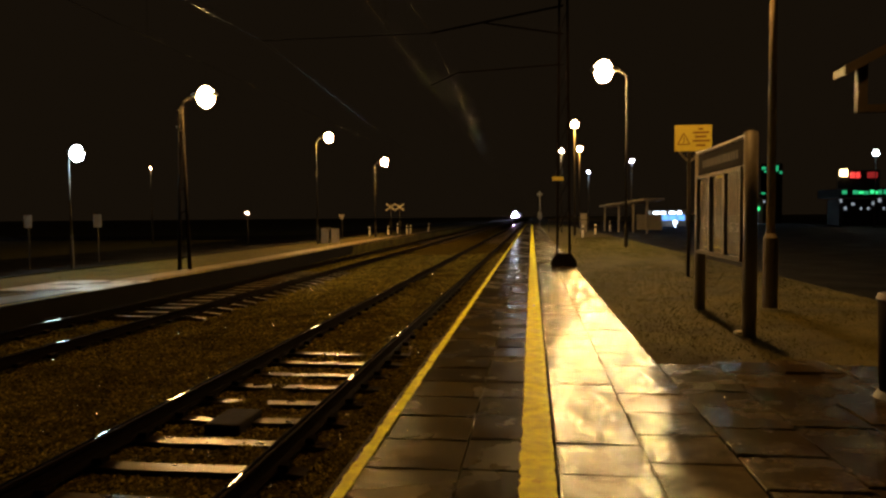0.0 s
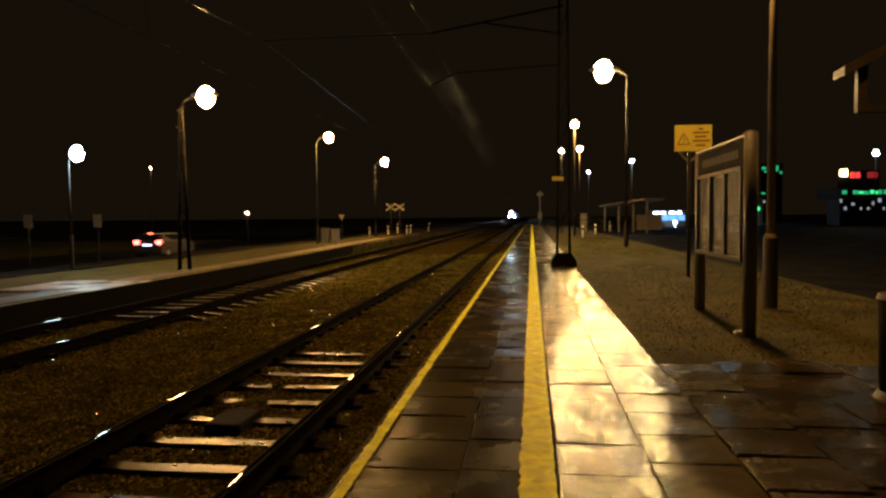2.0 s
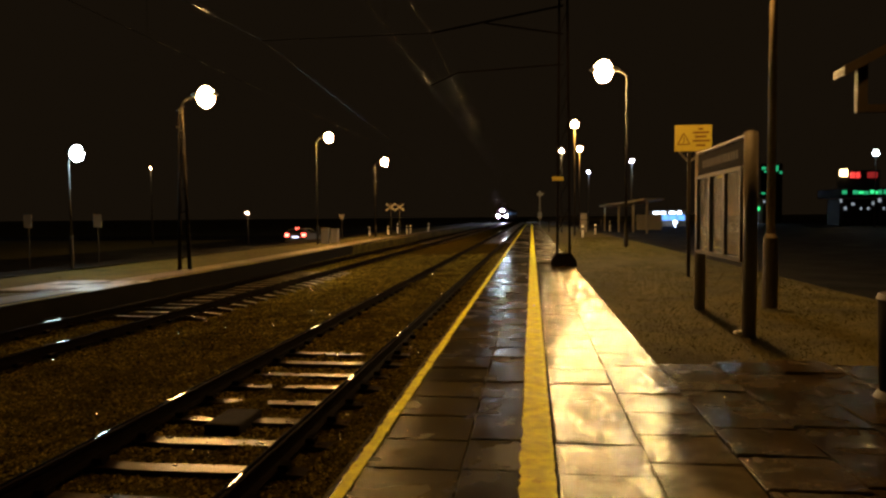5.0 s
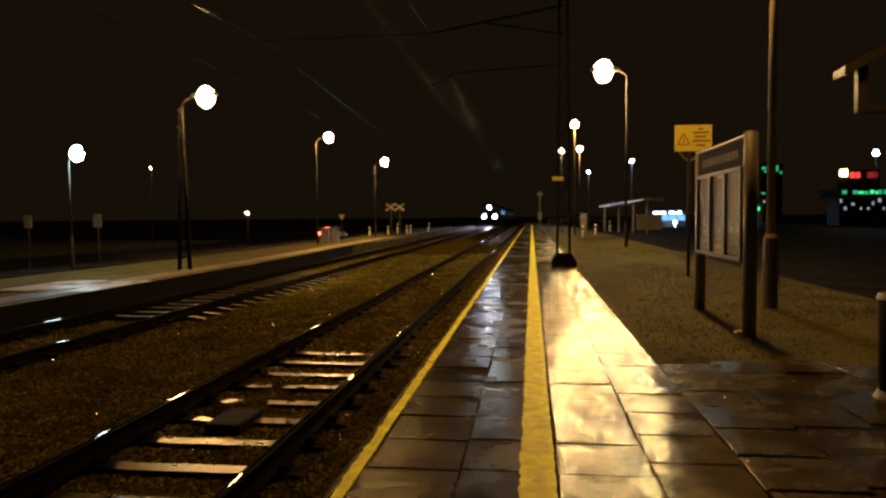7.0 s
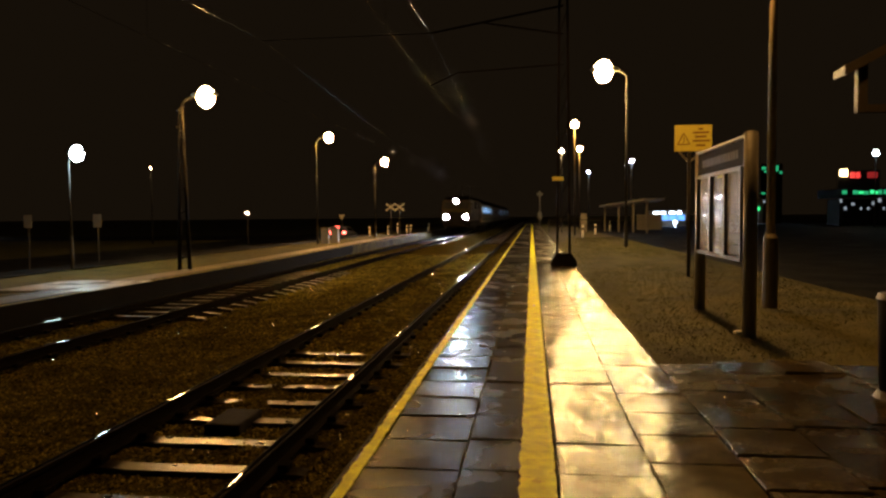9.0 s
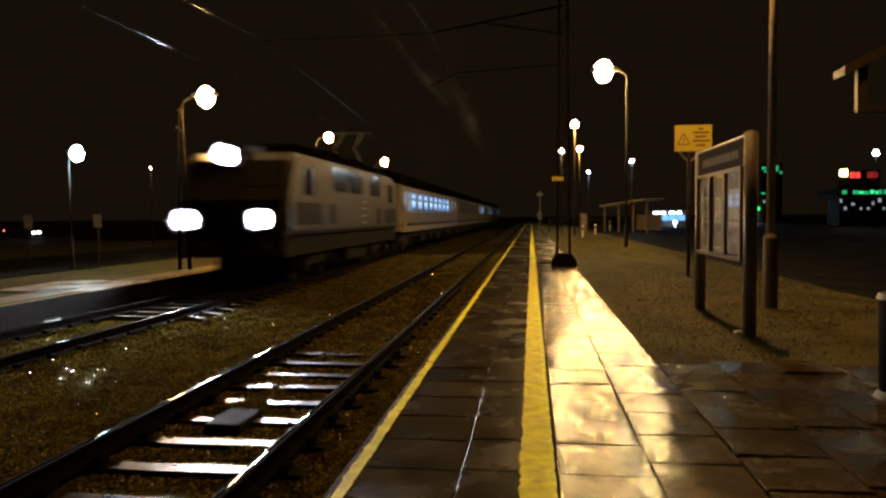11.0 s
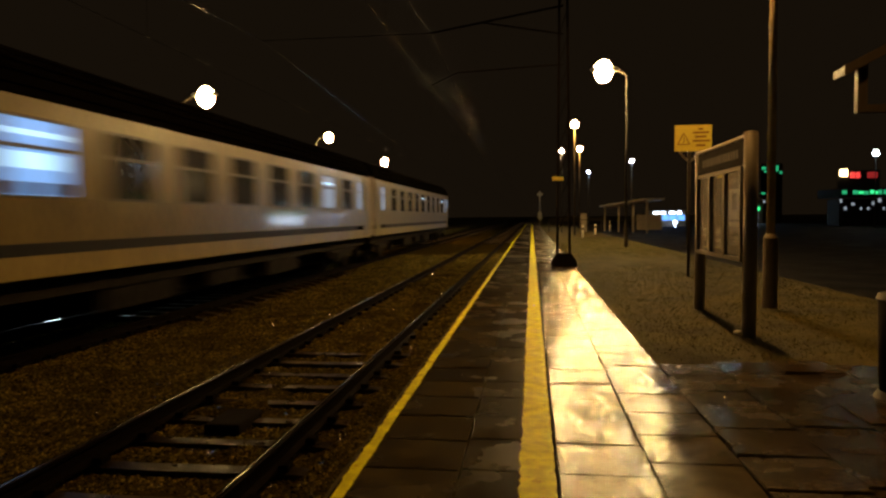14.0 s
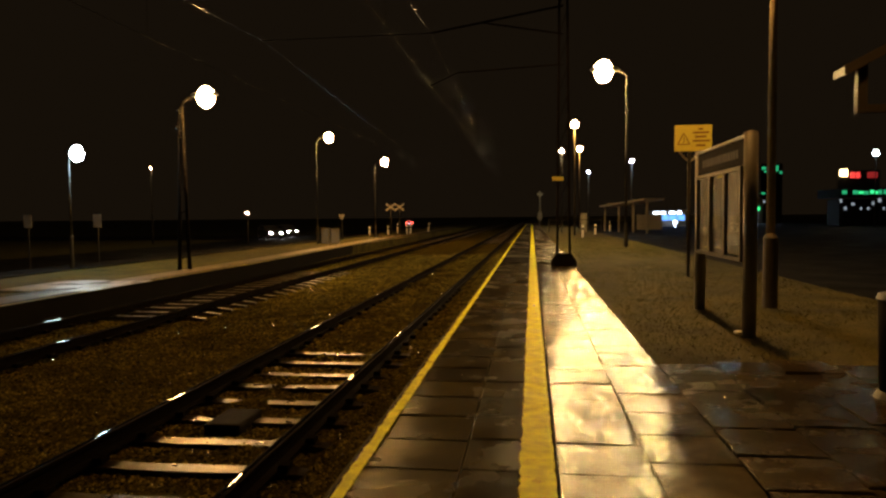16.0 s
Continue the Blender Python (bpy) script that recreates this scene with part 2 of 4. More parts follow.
def build_ground():
    xs = [-2500, -600, -150, -60, -40, -30, -24, -20, -17, -16.3, -15.6, -14.5, -13.5, -12.5, -11.5, -10.5, LEFT_EDGE - 0.11, LEFT_EDGE - 0.09, -8.6, -7.4, -6, -5, -4, -3, -2, EDGE - 0.11, EDGE - 0.09, 0, 1.0, 2, 3, 4, 5, 5.4, 5.9, 6.4, 8, 12, 16, 24, 40, 80, 200, 600, 2500]
    ys = [-400, -100, -40, -20, -10, -5, 0, 3, 5, 7, 9, 11, 13, 16, 19, 22, 26, 30, 36, 42, 50, 60, 75, 90, 120, 160, 220, 320, 500, 1000, 2600]
    verts = []
    for y in ys:
        for x in xs:
            z = ground_profile(x)
            if (x > 1.2 or x < -10) and abs(x) < 40 and z > -0.5:
                z += 0.03 * noise.noise((x * 0.7, y * 0.4, 0))
            verts.append((x, y, z))
    k = len(xs)
    faces = [(j * k + i, j * k + i + 1, (j + 1) * k + i + 1, (j + 1) * k + i) for j in range(len(ys) - 1) for i in range(k - 1)]
    tagged(raw("ground", verts, faces, GRASS_SOIL), "dark wet worn lawn and soil around the station", "ground", kind="structure")


build_ground()
# Added sheet: its near-black colour carries the darkness past the lit lawn.
unlit_ground = thing("unlit_ground", pose(0, 0, 0), "near-black sheet added over the unlit ground below the lawn", "car park", kind="structure")
bm = B()
box(bm, 6.45, 140, -30, 230, -0.9, -0.6)
part("unlit_surface", bm, ASPHALT, unlit_ground)


# ---- near platform ----
def build_platform():
    root = thing("platform", pose(0, 0, 0), "low wet platform of concrete slabs with yellow lines", "platform", kind="structure")
    bm = B()
    box(bm, EDGE, RIGHT, -12, 150, -0.62, -0.045)
    part("platform_core", bm, JOINT, root)
    bm = B()
    box(bm, RIGHT, 7.5, -12, LAWN_Y, -0.3, -0.045)
    part("paving_bed", bm, JOINT, root)
    bm = B()
    box(bm, EDGE - 0.04, EDGE + 0.30, -12, 150, -0.2, -0.052, bevel=0.012)
    part("edge_wall", bm, CONCRETE, root)

    cols = [(EDGE - 0.05, -0.385, SLAB_DARK), (-0.375, 0.125, SLAB_DARK), (0.135, 0.625, SLAB_LIGHT), (0.635, RIGHT, SLAB_LIGHT)]
    step = 0.5
    rng = random.Random(4)
    meshes = {}

    def slab(x0, x1, y0, mat, tilt=1.0):
        key = (round(x1 - x0, 3), mat.name)
        if key not in meshes:
            bm = B()
            w = x1 - x0
            box(bm, -w / 2, w / 2, -step / 2 + 0.005, step / 2 - 0.005, -0.06, 0.0)
            top = [e for e in bm.edges if all(v.co.z > -0.001 for v in e.verts)]
            bmesh.ops.bevel(bm, geom=top, offset=0.007, segments=1, affect="EDGES")
            me = bpy.data.meshes.new("paving_slab")
            bm.to_mesh(me)
            bm.free()
            me.materials.append(mat)
            meshes[key] = me
        ob = new("paving_slab", meshes[key])
        ob.parent = root
        ob.matrix_basis = pose((x0 + x1) / 2, y0 + step / 2, rng.uniform(-0.004, 0.003) * tilt, rng.uniform(-0.5, 0.5) * tilt, rng.uniform(-0.45, 0.45) * tilt, rng.uniform(-0.4, 0.4) * tilt)

    for c, (x0, x1, mat) in enumerate(cols):
        for k in range(44):
            slab(x0, x1, -1.88 + k * step + (0.0, 0.02, 0.0, 0.22)[c], SLAB_MID if c < 2 and k == 23 else mat)
    for c in range(8):
        for k in range(17):
            slab(RIGHT + 0.012 + c * 0.5, RIGHT + 0.502 + c * 0.5, -2.0 + k * step + 0.09 * (c % 3), SLAB_MID, 2.2)
    for x0, x1, mat in cols:
        verts, faces = [], []
        for k in range(240):
            y0 = 20.36 + k * step
            z = rng.uniform(-0.004, 0.002)
            i = len(verts)
            verts += [(x0, y0 + 0.005, z), (x1, y0 + 0.005, z), (x1, y0 + step - 0.005, z), (x0, y0 + step - 0.005, z), (x0, y0 + 0.005, -0.05), (x1, y0 + 0.005, -0.05), (x1, y0 + step - 0.005, -0.05), (x0, y0 + step - 0.005, -0.05)]
            faces += [(i, i + 1, i + 2, i + 3), (i + 1, i, i + 4, i + 5), (i, i + 3, i + 7, i + 4), (i + 2, i + 1, i + 5, i + 6)]
        tagged(raw("paving_stretch", verts, faces, SLAB_FAR if mat is SLAB_LIGHT else SLAB_FAR_DARK, root), kind="stuff")

    # painted lines with ragged edges
    def line(name, x0, x1, ragged, label):
        verts, faces = [], []
        y, prev = -2.5, None
        while y < 120:
            d = 0.05 if y < 14 else 0.5
            a = x0 + (rng.uniform(-1, 1) * ragged + ragged * 1.5 * noise.noise((y * 1.7, x0, 0)))
            b = x1 + (rng.uniform(-1, 1) * ragged * 0.6)
            i = len(verts)
            verts += [(a, y, 0.006), (b, y, 0.006)]
            if prev is not None:
                faces.append((prev, prev + 1, i + 1, i))
            prev = i
            y += d
        ob = raw(name, verts, faces, YELLOW, root)
        ob["label"] = label
    line("edge_line", EDGE - 0.035, EDGE + 0.035, 0.008, "narrow worn yellow edge line")
    line("warning_strip", -0.065, 0.118, 0.007, "broad yellow warning strip")


# ---- tracks ----
def rail_profile():
    h = 0.16
    return [(-0.07, 0), (0.07, 0), (0.07, 0.012), (0.012, 0.028), (0.010, 0.115), (0.034, 0.125), (0.036, 0.155), (0.024, h), (-0.024, h), (-0.036, 0.155), (-0.034, 0.125), (-0.010, 0.115), (-0.012, 0.028), (-0.07, 0.012)]


def build_track(cx, label):
    root = thing("track", pose(cx, 0, RAIL_Z), label, "railway track", "tracks", "structure")
    for s in (-0.75, 0.75):
        bm = B()
        prism(bm, [(x + s, z - 0.16) for x, z in rail_profile()], "y", -60, 700)
        rail = part("rail", bm, RUST_SHADED, root)
        bm = B()
        arc = [(s + 0.0362 * math.sin(q / 8 * 1.25), 0.0022 - 0.0362 * 0.55 * (1 - math.cos(q / 8 * 1.25))) for q in range(-8, 9)]
        lo = [bm.verts.new((x, -60, z)) for x, z in arc]
        hi = [bm.verts.new((x, 700, z)) for x, z in arc]
        for i in range(16):
            bm.faces.new((lo[i], lo[i + 1], hi[i + 1], hi[i]))
        part("rail_head", bm, RAILTOP, rail, "polished running surface", smooth=True)
    bm = B()
    prism(bm, [(-1.22, 0), (1.22, 0), (1.22, 0.10), (0.95, 0.14), (0.55, 0.14), (0.4, 0.135), (-0.4, 0.135), (-0.55, 0.14), (-0.95, 0.14), (-1.22, 0.10)], "y", -0.08, 0.08)
    me = bpy.data.meshes.new("sleeper")
    bm.to_mesh(me)
    bm.free()
    me.materials.append(SLEEPER)
    bm = B()
    box(bm, -0.14, -0.06, -0.06, 0.06, 0, 0.05, bevel=0.01)
    box(bm, 0.06, 0.14, -0.06, 0.06, 0, 0.05, bevel=0.01)
    clip = bpy.data.meshes.new("rail_clip")
    bm.to_mesh(clip)
    bm.free()
    clip.materials.append(RUST_SHADED)
    for k in range(82):
        ob = new("sleeper", me)
        ob.parent = root
        y = -2.656 + k * 0.638
        bare = y < 9.8 if cx > -5 else 12.5 < y < 24
        ob.matrix_basis = pose(random.uniform(-0.02, 0.02), y, ((-0.315 if cx > -5 else -0.285) if bare else -0.375) + random.uniform(-0.006, 0.006), 0, 0, random.uniform(-0.5, 0.5))
        if k < 33:
            for s in (-0.75, 0.75):
                c = new("rail_clip", clip)
                c.parent = root
                c.matrix_basis = pose(s, y, -0.165)
    verts, faces = [], []
    for k in range(300):
        y = 49.66 + k * 0.638
        i = len(verts)
        verts += [(-1.2, y - 0.12, -0.168), (1.2, y - 0.12, -0.168), (1.2, y + 0.12, -0.168), (-1.2, y + 0.12, -0.168), (-1.2, y - 0.12, -0.3), (1.2, y - 0.12, -0.3)]
        faces += [(i, i + 1, i + 2, i + 3), (i, i + 4, i + 5, i + 1)]
    tagged(raw("sleeper_row", verts, faces, SLEEPER, root), kind="stuff")


def ballast_height(x):
    """Top of the ballast at x: level between sleepers, lower between the tracks."""
    z = RAIL_Z - 0.235
    for cx in TRACKS.values():
        d = abs(x - cx)
        z = max(z, RAIL_Z - 0.225 if d < 1.3 else RAIL_Z - 0.225 - (d - 1.3) * 0.5)
    return z


def heap(x, y):
    """Loose stone lying over the sleepers in patches and on their ends."""
    d = abs(x - TRACKS["near"])
    z = 0.085 * min(1.0, max(0.0, 2.2 * noise.noise((x * 1.9, y * 1.3, 5.0)) - 0.25)) if d < 1.3 else 0.0
    return max(z, 0.06 * min(1.0, (d - 0.95) / 0.12)) if 0.95 < d < 1.4 else z


def build_ballast():
    xs = np.arange(LEFT_EDGE, EDGE + 0.01, 0.12)
    ys = np.concatenate([np.arange(-4, 30, 0.25), np.arange(30, 120, 2.0), np.arange(120, 720, 40.0)])
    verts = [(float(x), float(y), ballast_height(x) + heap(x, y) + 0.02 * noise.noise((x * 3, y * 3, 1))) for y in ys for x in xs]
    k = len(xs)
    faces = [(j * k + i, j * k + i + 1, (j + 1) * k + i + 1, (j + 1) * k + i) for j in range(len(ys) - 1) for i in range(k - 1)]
    tagged(raw("ballast_bed", verts, faces, BED), "ballast bed of the two tracks, darker than its stones", "ballast", kind="structure")
    rng = np.random.default_rng(7)
    n = 150000
    u = rng.random(n)
    y = 1.2 * (36 / 1.2) ** u
    x = rng.uniform(LEFT_EDGE + 0.05, EDGE - 0.08, n)
    size = rng.uniform(0.01, 0.024, n) * (0.85 + 0.035 * np.minimum(y, 20))
    shiny = rng.random(n) < 0.13
    size = np.where(shiny, size * 0.85, size)
    base = np.array([(1, 0, 0), (-1, 0, 0), (0, 1, 0), (0, -1, 0), (0, 0, 1), (0, 0, -1)], float)
    tri = np.array([(0, 2, 4), (2, 1, 4), (1, 3, 4), (3, 0, 4), (2, 0, 5), (1, 2, 5), (3, 1, 5), (0, 3, 5)])
    a = rng.uniform(0, 6.283, n)
    shape = base[None] * rng.uniform(0.55, 1.25, (n, 6, 1)) + rng.uniform(-0.3, 0.3, (n, 6, 3))
    c, s = np.cos(a), np.sin(a)
    rx = shape[:, :, 0] * c[:, None] - shape[:, :, 1] * s[:, None]
    ry = shape[:, :, 0] * s[:, None] + shape[:, :, 1] * c[:, None]
    h = np.array([ballast_height(p) + heap(p, q) for p, q in zip(x, y)])
    v = np.stack([x[:, None] + rx * size[:, None], y[:, None] + ry * size[:, None], h[:, None] + (shape[:, :, 2] * 0.6 + 0.2) * size[:, None]], -1)
    for pick, mat, label in ((~shiny, BALLAST, "dark damp brown crushed ballast stones"), (shiny, BALLAST_WET, "glistening wet ballast stones among the damp ones")):
        k = int(pick.sum())
        f = tri[None] + (np.arange(k) * 6)[:, None, None]
        tagged(raw("ballast_stones", v[pick].reshape(-1, 3).tolist(), f.reshape(-1, 3).tolist(), mat), label, "ballast", kind="stuff")


# ---- left platform ----
LEFT_LINE = [(-30, -9.13), (22, -9.13), (30, -9.4), (42, -9.9), (60, -10.1), (150, -10.2)]


def left_edge(y):
    for (a, p), (b, q) in zip(LEFT_LINE, LEFT_LINE[1:]):
        if y <= b:
            return p + (q - p) * (y - a) / (b - a)
    return LEFT_LINE[-1][1]


def strip(name, x0, x1, z0, z1, mat, root, y0=-30.0, y1=140.0):
    """A band that follows the platform's edge, from x0 to x1 left of it."""
    verts, faces = [], []
    ys = np.arange(y0, y1 + 0.1, 2.0)
    for y in ys:
        e = left_edge(y)
        verts += [(e - x0, y, z1), (e - x1, y, z1), (e - x0, y, z0), (e - x1, y, z0)]
    for i in range(len(ys) - 1):
        p, q = i * 4, i * 4 + 4
        faces += [(p, q, q + 1, p + 1), (p, p + 2, q + 2, q), (p + 1, q + 1, q + 3, p + 3)]
    return raw(name, verts, faces, mat, root)


def build_left_platform():
    root = thing("platform_opposite", pose(0, 0, 0), "low wet platform across the tracks beside a grass bank", "platform", kind="structure")
    strip("edge_wall", 0.0, 0.35, -0.8, -0.15, WALL_SHADED, root)
    strip("paving", 0.352, 1.15, -0.4, -0.152, LEFT_PAVE, root)
    strip("edge_line", 0.07, 0.15, -0.148, -0.146, FADED_YELLOW, root)
    path = thing("footpath", pose(0, 0, 0), "wet asphalt footpath lit by a white street lamp", "footpath", kind="structure")
    bm = B()
    box(bm, -15.5, -14.0, -20, 60, -0.5, -0.165)
    part("path_surface", bm, ASPHALT, path)
    bm = B()
    box(bm, -11.4, -9.16, 13.5, 15.9, -0.5, -0.142)
    part("path_branch", bm, WET_PATH, path)
    road = thing("road", pose(0, 0, 0), "wet asphalt road below the bank", "road", kind="structure")
    bm = B()
    box(bm, -31, -17.2, -60, 260, ROAD_Z - 0.3, ROAD_Z - 0.002)
    part("carriageway", bm, ASPHALT, road)
    bm = B()
    box(bm, -120, -31.002, 73, 91, ROAD_Z - 0.3, ROAD_Z - 0.002)
    part("side_street", bm, ASPHALT, road)


# ---- lamps ----
def street_lamp(x, y, height, arm, bowl, label, base_z=0.0, pole_mat=None, thick=0.055, scale=1.0, legs=0.0):
    """A tapered post with a bent arm and a cobra-head lantern. arm: reach along x, signed."""
    root = thing("street_lamp", pose(x, y, base_z), label, "street lamp", "platform lamps")
    pm = pole_mat or POST
    if legs:
        for a in (-legs, legs):
            bm = B()
            tube(bm, (a, 0, -0.05), (a * 0.22, 0, height - 0.3), 0.06, 0.035, seg=10)
            part("leg", bm, pm, root, smooth=True)
        for i in range(6):
            z, u = 0.35 + i * 0.68, legs * (1 - 0.78 * (0.35 + i * 0.68) / height)
            bm = B()
            tube(bm, (-u, 0, z), (u, 0, z + 0.1), 0.016, seg=6)
            part("lacing_bar", bm, pm, root)
        bm = B()
        tube(bm, (0, 0, height - 1.0), (-0.16, 0, height - 0.86), 0.02, seg=6)
        tube(bm, (0, 0, height - 0.5), (-0.1, 0, height - 0.4), 0.02, seg=6)
        part("bracket", bm, GALV, root, "short pale insulator brackets")
    else:
        bm = B()
        tube(bm, (0, 0, 0), (0, 0, 1.0), thick * 1.7, thick * 1.65)
        tube(bm, (0, 0, 1.0), (0, 0, 1.06), thick * 1.65, thick * 1.1)
        part("post_base", bm, FRAME_GREY if pm is POLE_GREY else pm, root, smooth=False)
        bm = B()
        tube(bm, (0, 0, 1.06), (0, 0, height - 0.35), thick, thick * 0.62)
        part("post", bm, pm, root, smooth=True)
    bm = B()
    k = 6
    pts = [(arm * (i / k) ** 1.5, 0, height - 0.35 + 0.35 * math.sin(i / k * math.pi / 2)) for i in range(k + 1)]
    for p, q in zip(pts, pts[1:]):
        tube(bm, p, q, thick * 0.6, seg=8)
    part("arm", bm, pm, root)
    s = 1 if arm > 0 else -1
    bm = B()
    ball(bm, (arm + s * 0.3 * scale, 0, height + 0.03), 0.42 * scale, 0.17 * scale, 0.1 * scale)
    part("housing", bm, HOUSING, root, smooth=True)
    bm = B()
    ball(bm, (arm + s * 0.34 * scale, 0, height - 0.04), 0.25 * scale, 0.24 * scale, 0.31 * scale)
    part("bowl", bm, bowl, root, "glowing glass bowl", smooth=True)
    return root


# ---- station furniture ----
def notice_board():
    """Posts along y at the two ends, three glazed panels facing the tracks and a dark header."""
    L = 2.33
    root = thing("notice_board", pose(2.43, 8.2, 0), "grey steel notice board with three glazed panels on two round posts", "notice board")
    for y in (0, L):
        bm = B()
        tube(bm, (0, y, -0.1), (0, y, 2.25), 0.075, seg=24)
        ball(bm, (0, y, 2.25), 0.075, 0.075, 0.02, 24, 6)
        part("post", bm, GREY_PAINT, root, smooth=True)
    bm = B()
    box(bm, -0.035, 0.035, 0.07, L - 0.07, 0.8, 2.2, bevel=0.008)
    part("back_panel", bm, GREY_PAINT, root)
    bm = B()
    box(bm, -0.055, -0.037, 0.075, L - 0.075, 1.9, 2.2, bevel=0.006)
    head = part("header", bm, HEADER_DARK, root, "dark header strip with faded lettering")
    bm = B()
    y = 0.3
    r = random.Random(3)
    while y < L - 0.4:
        w = r.uniform(0.06, 0.1)
        box(bm, -0.058, -0.0555, y, y + w, 1.99, 2.09)
        y += w + 0.035
    part("lettering", bm, FADED_PRINT, head)
    bm = B()
    box(bm, -0.07, 0.07, 0.05, L - 0.05, 2.205, 2.235, bevel=0.008)
    part("top_rail", bm, GALV, root)
    for i in range(3):
        a = 0.09 + i * (L - 0.18) / 3
        b = a + (L - 0.18) / 3 - 0.012
        bm = B()
        for q in ((a, b, 0.8, 0.845), (a, b, 1.845, 1.885), (a, a + 0.04, 0.845, 1.845), (b - 0.04, b, 0.845, 1.845)):
            box(bm, -0.086, -0.037, q[0], q[1], q[2], q[3])
        fr = part("panel_frame", bm, FRAME_GREY, root)
        bm = B()
        w, turn = (b - a) / 2 - 0.042, -(0.8, 2.6, 2.2)[i]
        box(bm, -0.002, 0.002, -w, w, 0.86, 1.83)
        part("poster", bm, POSTER, fr, "faded paper notice", at=pose(-0.0545, (a + b) / 2, 0, 0, 0, turn))
        bm = B()
        box(bm, -0.002, 0.002, -w, w, 0.847, 1.843)
        part("pane", bm, PANE, fr, "wet glass pane", at=pose(-0.0625, (a + b) / 2, 0, 0, 0, turn)).visible_shadow = False


def warning_sign():
    """A sheet with a triangle and lines of print, facing back along the platform."""
    x, y = 3.56, 16.0
    s = 0.9
    root = thing("warning_sign", pose(x, y, 0), "yellow warning sign with a triangle on a slim grey post", "sign")
    bm = B()
    tube(bm, (-0.11, 0.05, -0.1), (-0.11, 0.05, 2.85), 0.035)
    part("post", bm, POST, root, smooth=True)
    bm = B()
    tube(bm, (-0.11, 0.05, 2.5), (-0.35, 0.03, 2.75), 0.016, seg=8)
    tube(bm, (-0.11, 0.05, 2.5), (0.2, 0.03, 2.75), 0.016, seg=8)
    part("bracket", bm, GREY_PAINT, root)
    bm = B()
    box(bm, -0.43, 0.355, -0.008, 0.012, 2.74, 3.31, bevel=0.004)
    sheet = part("sheet", bm, SIGN_YELLOW, root)
    bm = B()
    t = [(-0.37, 2.89), (-0.11, 2.89), (-0.24, 3.13)]
    for p, q in zip(t, t[1:] + t[:1]):
        tube(bm, (p[0], -0.011, p[1]), (q[0], -0.011, q[1]), 0.011, seg=6)
    tube(bm, (-0.22, -0.011, 3.06), (-0.255, -0.011, 2.99), 0.008, seg=6)
    tube(bm, (-0.255, -0.011, 2.99), (-0.225, -0.011, 2.99), 0.008, seg=6)
    tube(bm, (-0.225, -0.011, 2.99), (-0.25, -0.011, 2.92), 0.008, seg=6)
    part("triangle", bm, SIGN_PRINT, sheet)
    for z, a, b in ((3.2, 0.07, 0.17), (3.12, -0.04, 0.3), (3.03, 0.0, 0.24), (2.94, -0.05, 0.32), (2.84, 0.02, 0.24)):
        xx = a
        bm = B()
        while xx < b - 0.02:
            w = 0.035 + 0.03 * ((xx * 37) % 1)
            box(bm, xx, min(b, xx + w), -0.0105, -0.0085, z, z + 0.045)
            xx += w + 0.004
        part("print_bar", bm, SIGN_PRINT, sheet)


def overhead_mast(x, y, height, reach, plate=None, label="dark two-legged steel overhead line mast on a concrete foot"):
    root = thing("overhead_mast", pose(x, y, 0), label, "mast", "overhead line masts")
    bm = B()
    prism(bm, [(-0.34, -0.2), (0.34, -0.2), (0.34, 0.12), (0.2, 0.34), (-0.2, 0.34), (-0.34, 0.12)], "y", -0.3, 0.3)
    part("foot", bm, MAST_DARK, root, "dark wet concrete foot")
    for s in (-0.17, 0.17):
        bm = B()
        prism(bm, [(-0.03, -0.06), (0.03, -0.06), (0.03, 0.06), (-0.03, 0.06)], "z", 0.3, height)
        for v in bm.verts:
            v.co.x += s * (1.0 - 0.45 * v.co.z / height)
        part("leg", bm, MAST_DARK, root)
    bm = B()
    z = 0.9
    while z < height - 0.8:
        a, b = 0.17 * (1 - 0.45 * z / height), 0.17 * (1 - 0.45 * (z + 0.7) / height)
        tube(bm, (-a, 0, z), (b, 0, z + 0.7), 0.012, seg=5)
        z += 0.75
    part("lacing", bm, MAST_DARK, root)
    bm = B()
    tube(bm, (0, 0, 6.95), (reach, -0.1, 6.34), 0.03, seg=8)
    tube(bm, (0, 0, 6.2), (reach * 0.62, -0.1, 6.57), 0.025, seg=8)
    tube(bm, (reach, -0.1, 6.34), (TRACKS["far"] - x, -0.16, 6.31), 0.012, seg=8)
    part("cantilever_arm", bm, MAST_DARK, root)
    bm = B()
    tube(bm, (0, 0, 5.4), (reach * 0.8, -0.1, 5.25), 0.02, seg=8)
    tube(bm, (reach * 0.8, -0.1, 5.25), (reach, -0.12, 4.93), 0.014, seg=8)
    part("registration_arm", bm, MAST_DARK, root)
    if plate:
        bm = B()
        box(bm, -0.3, 0.0, -0.1, -0.08, plate - 0.05, plate + 0.05, bevel=0.004)
        part("number_plate", bm, SIGN_YELLOW, root, "small pale plate")
    return root


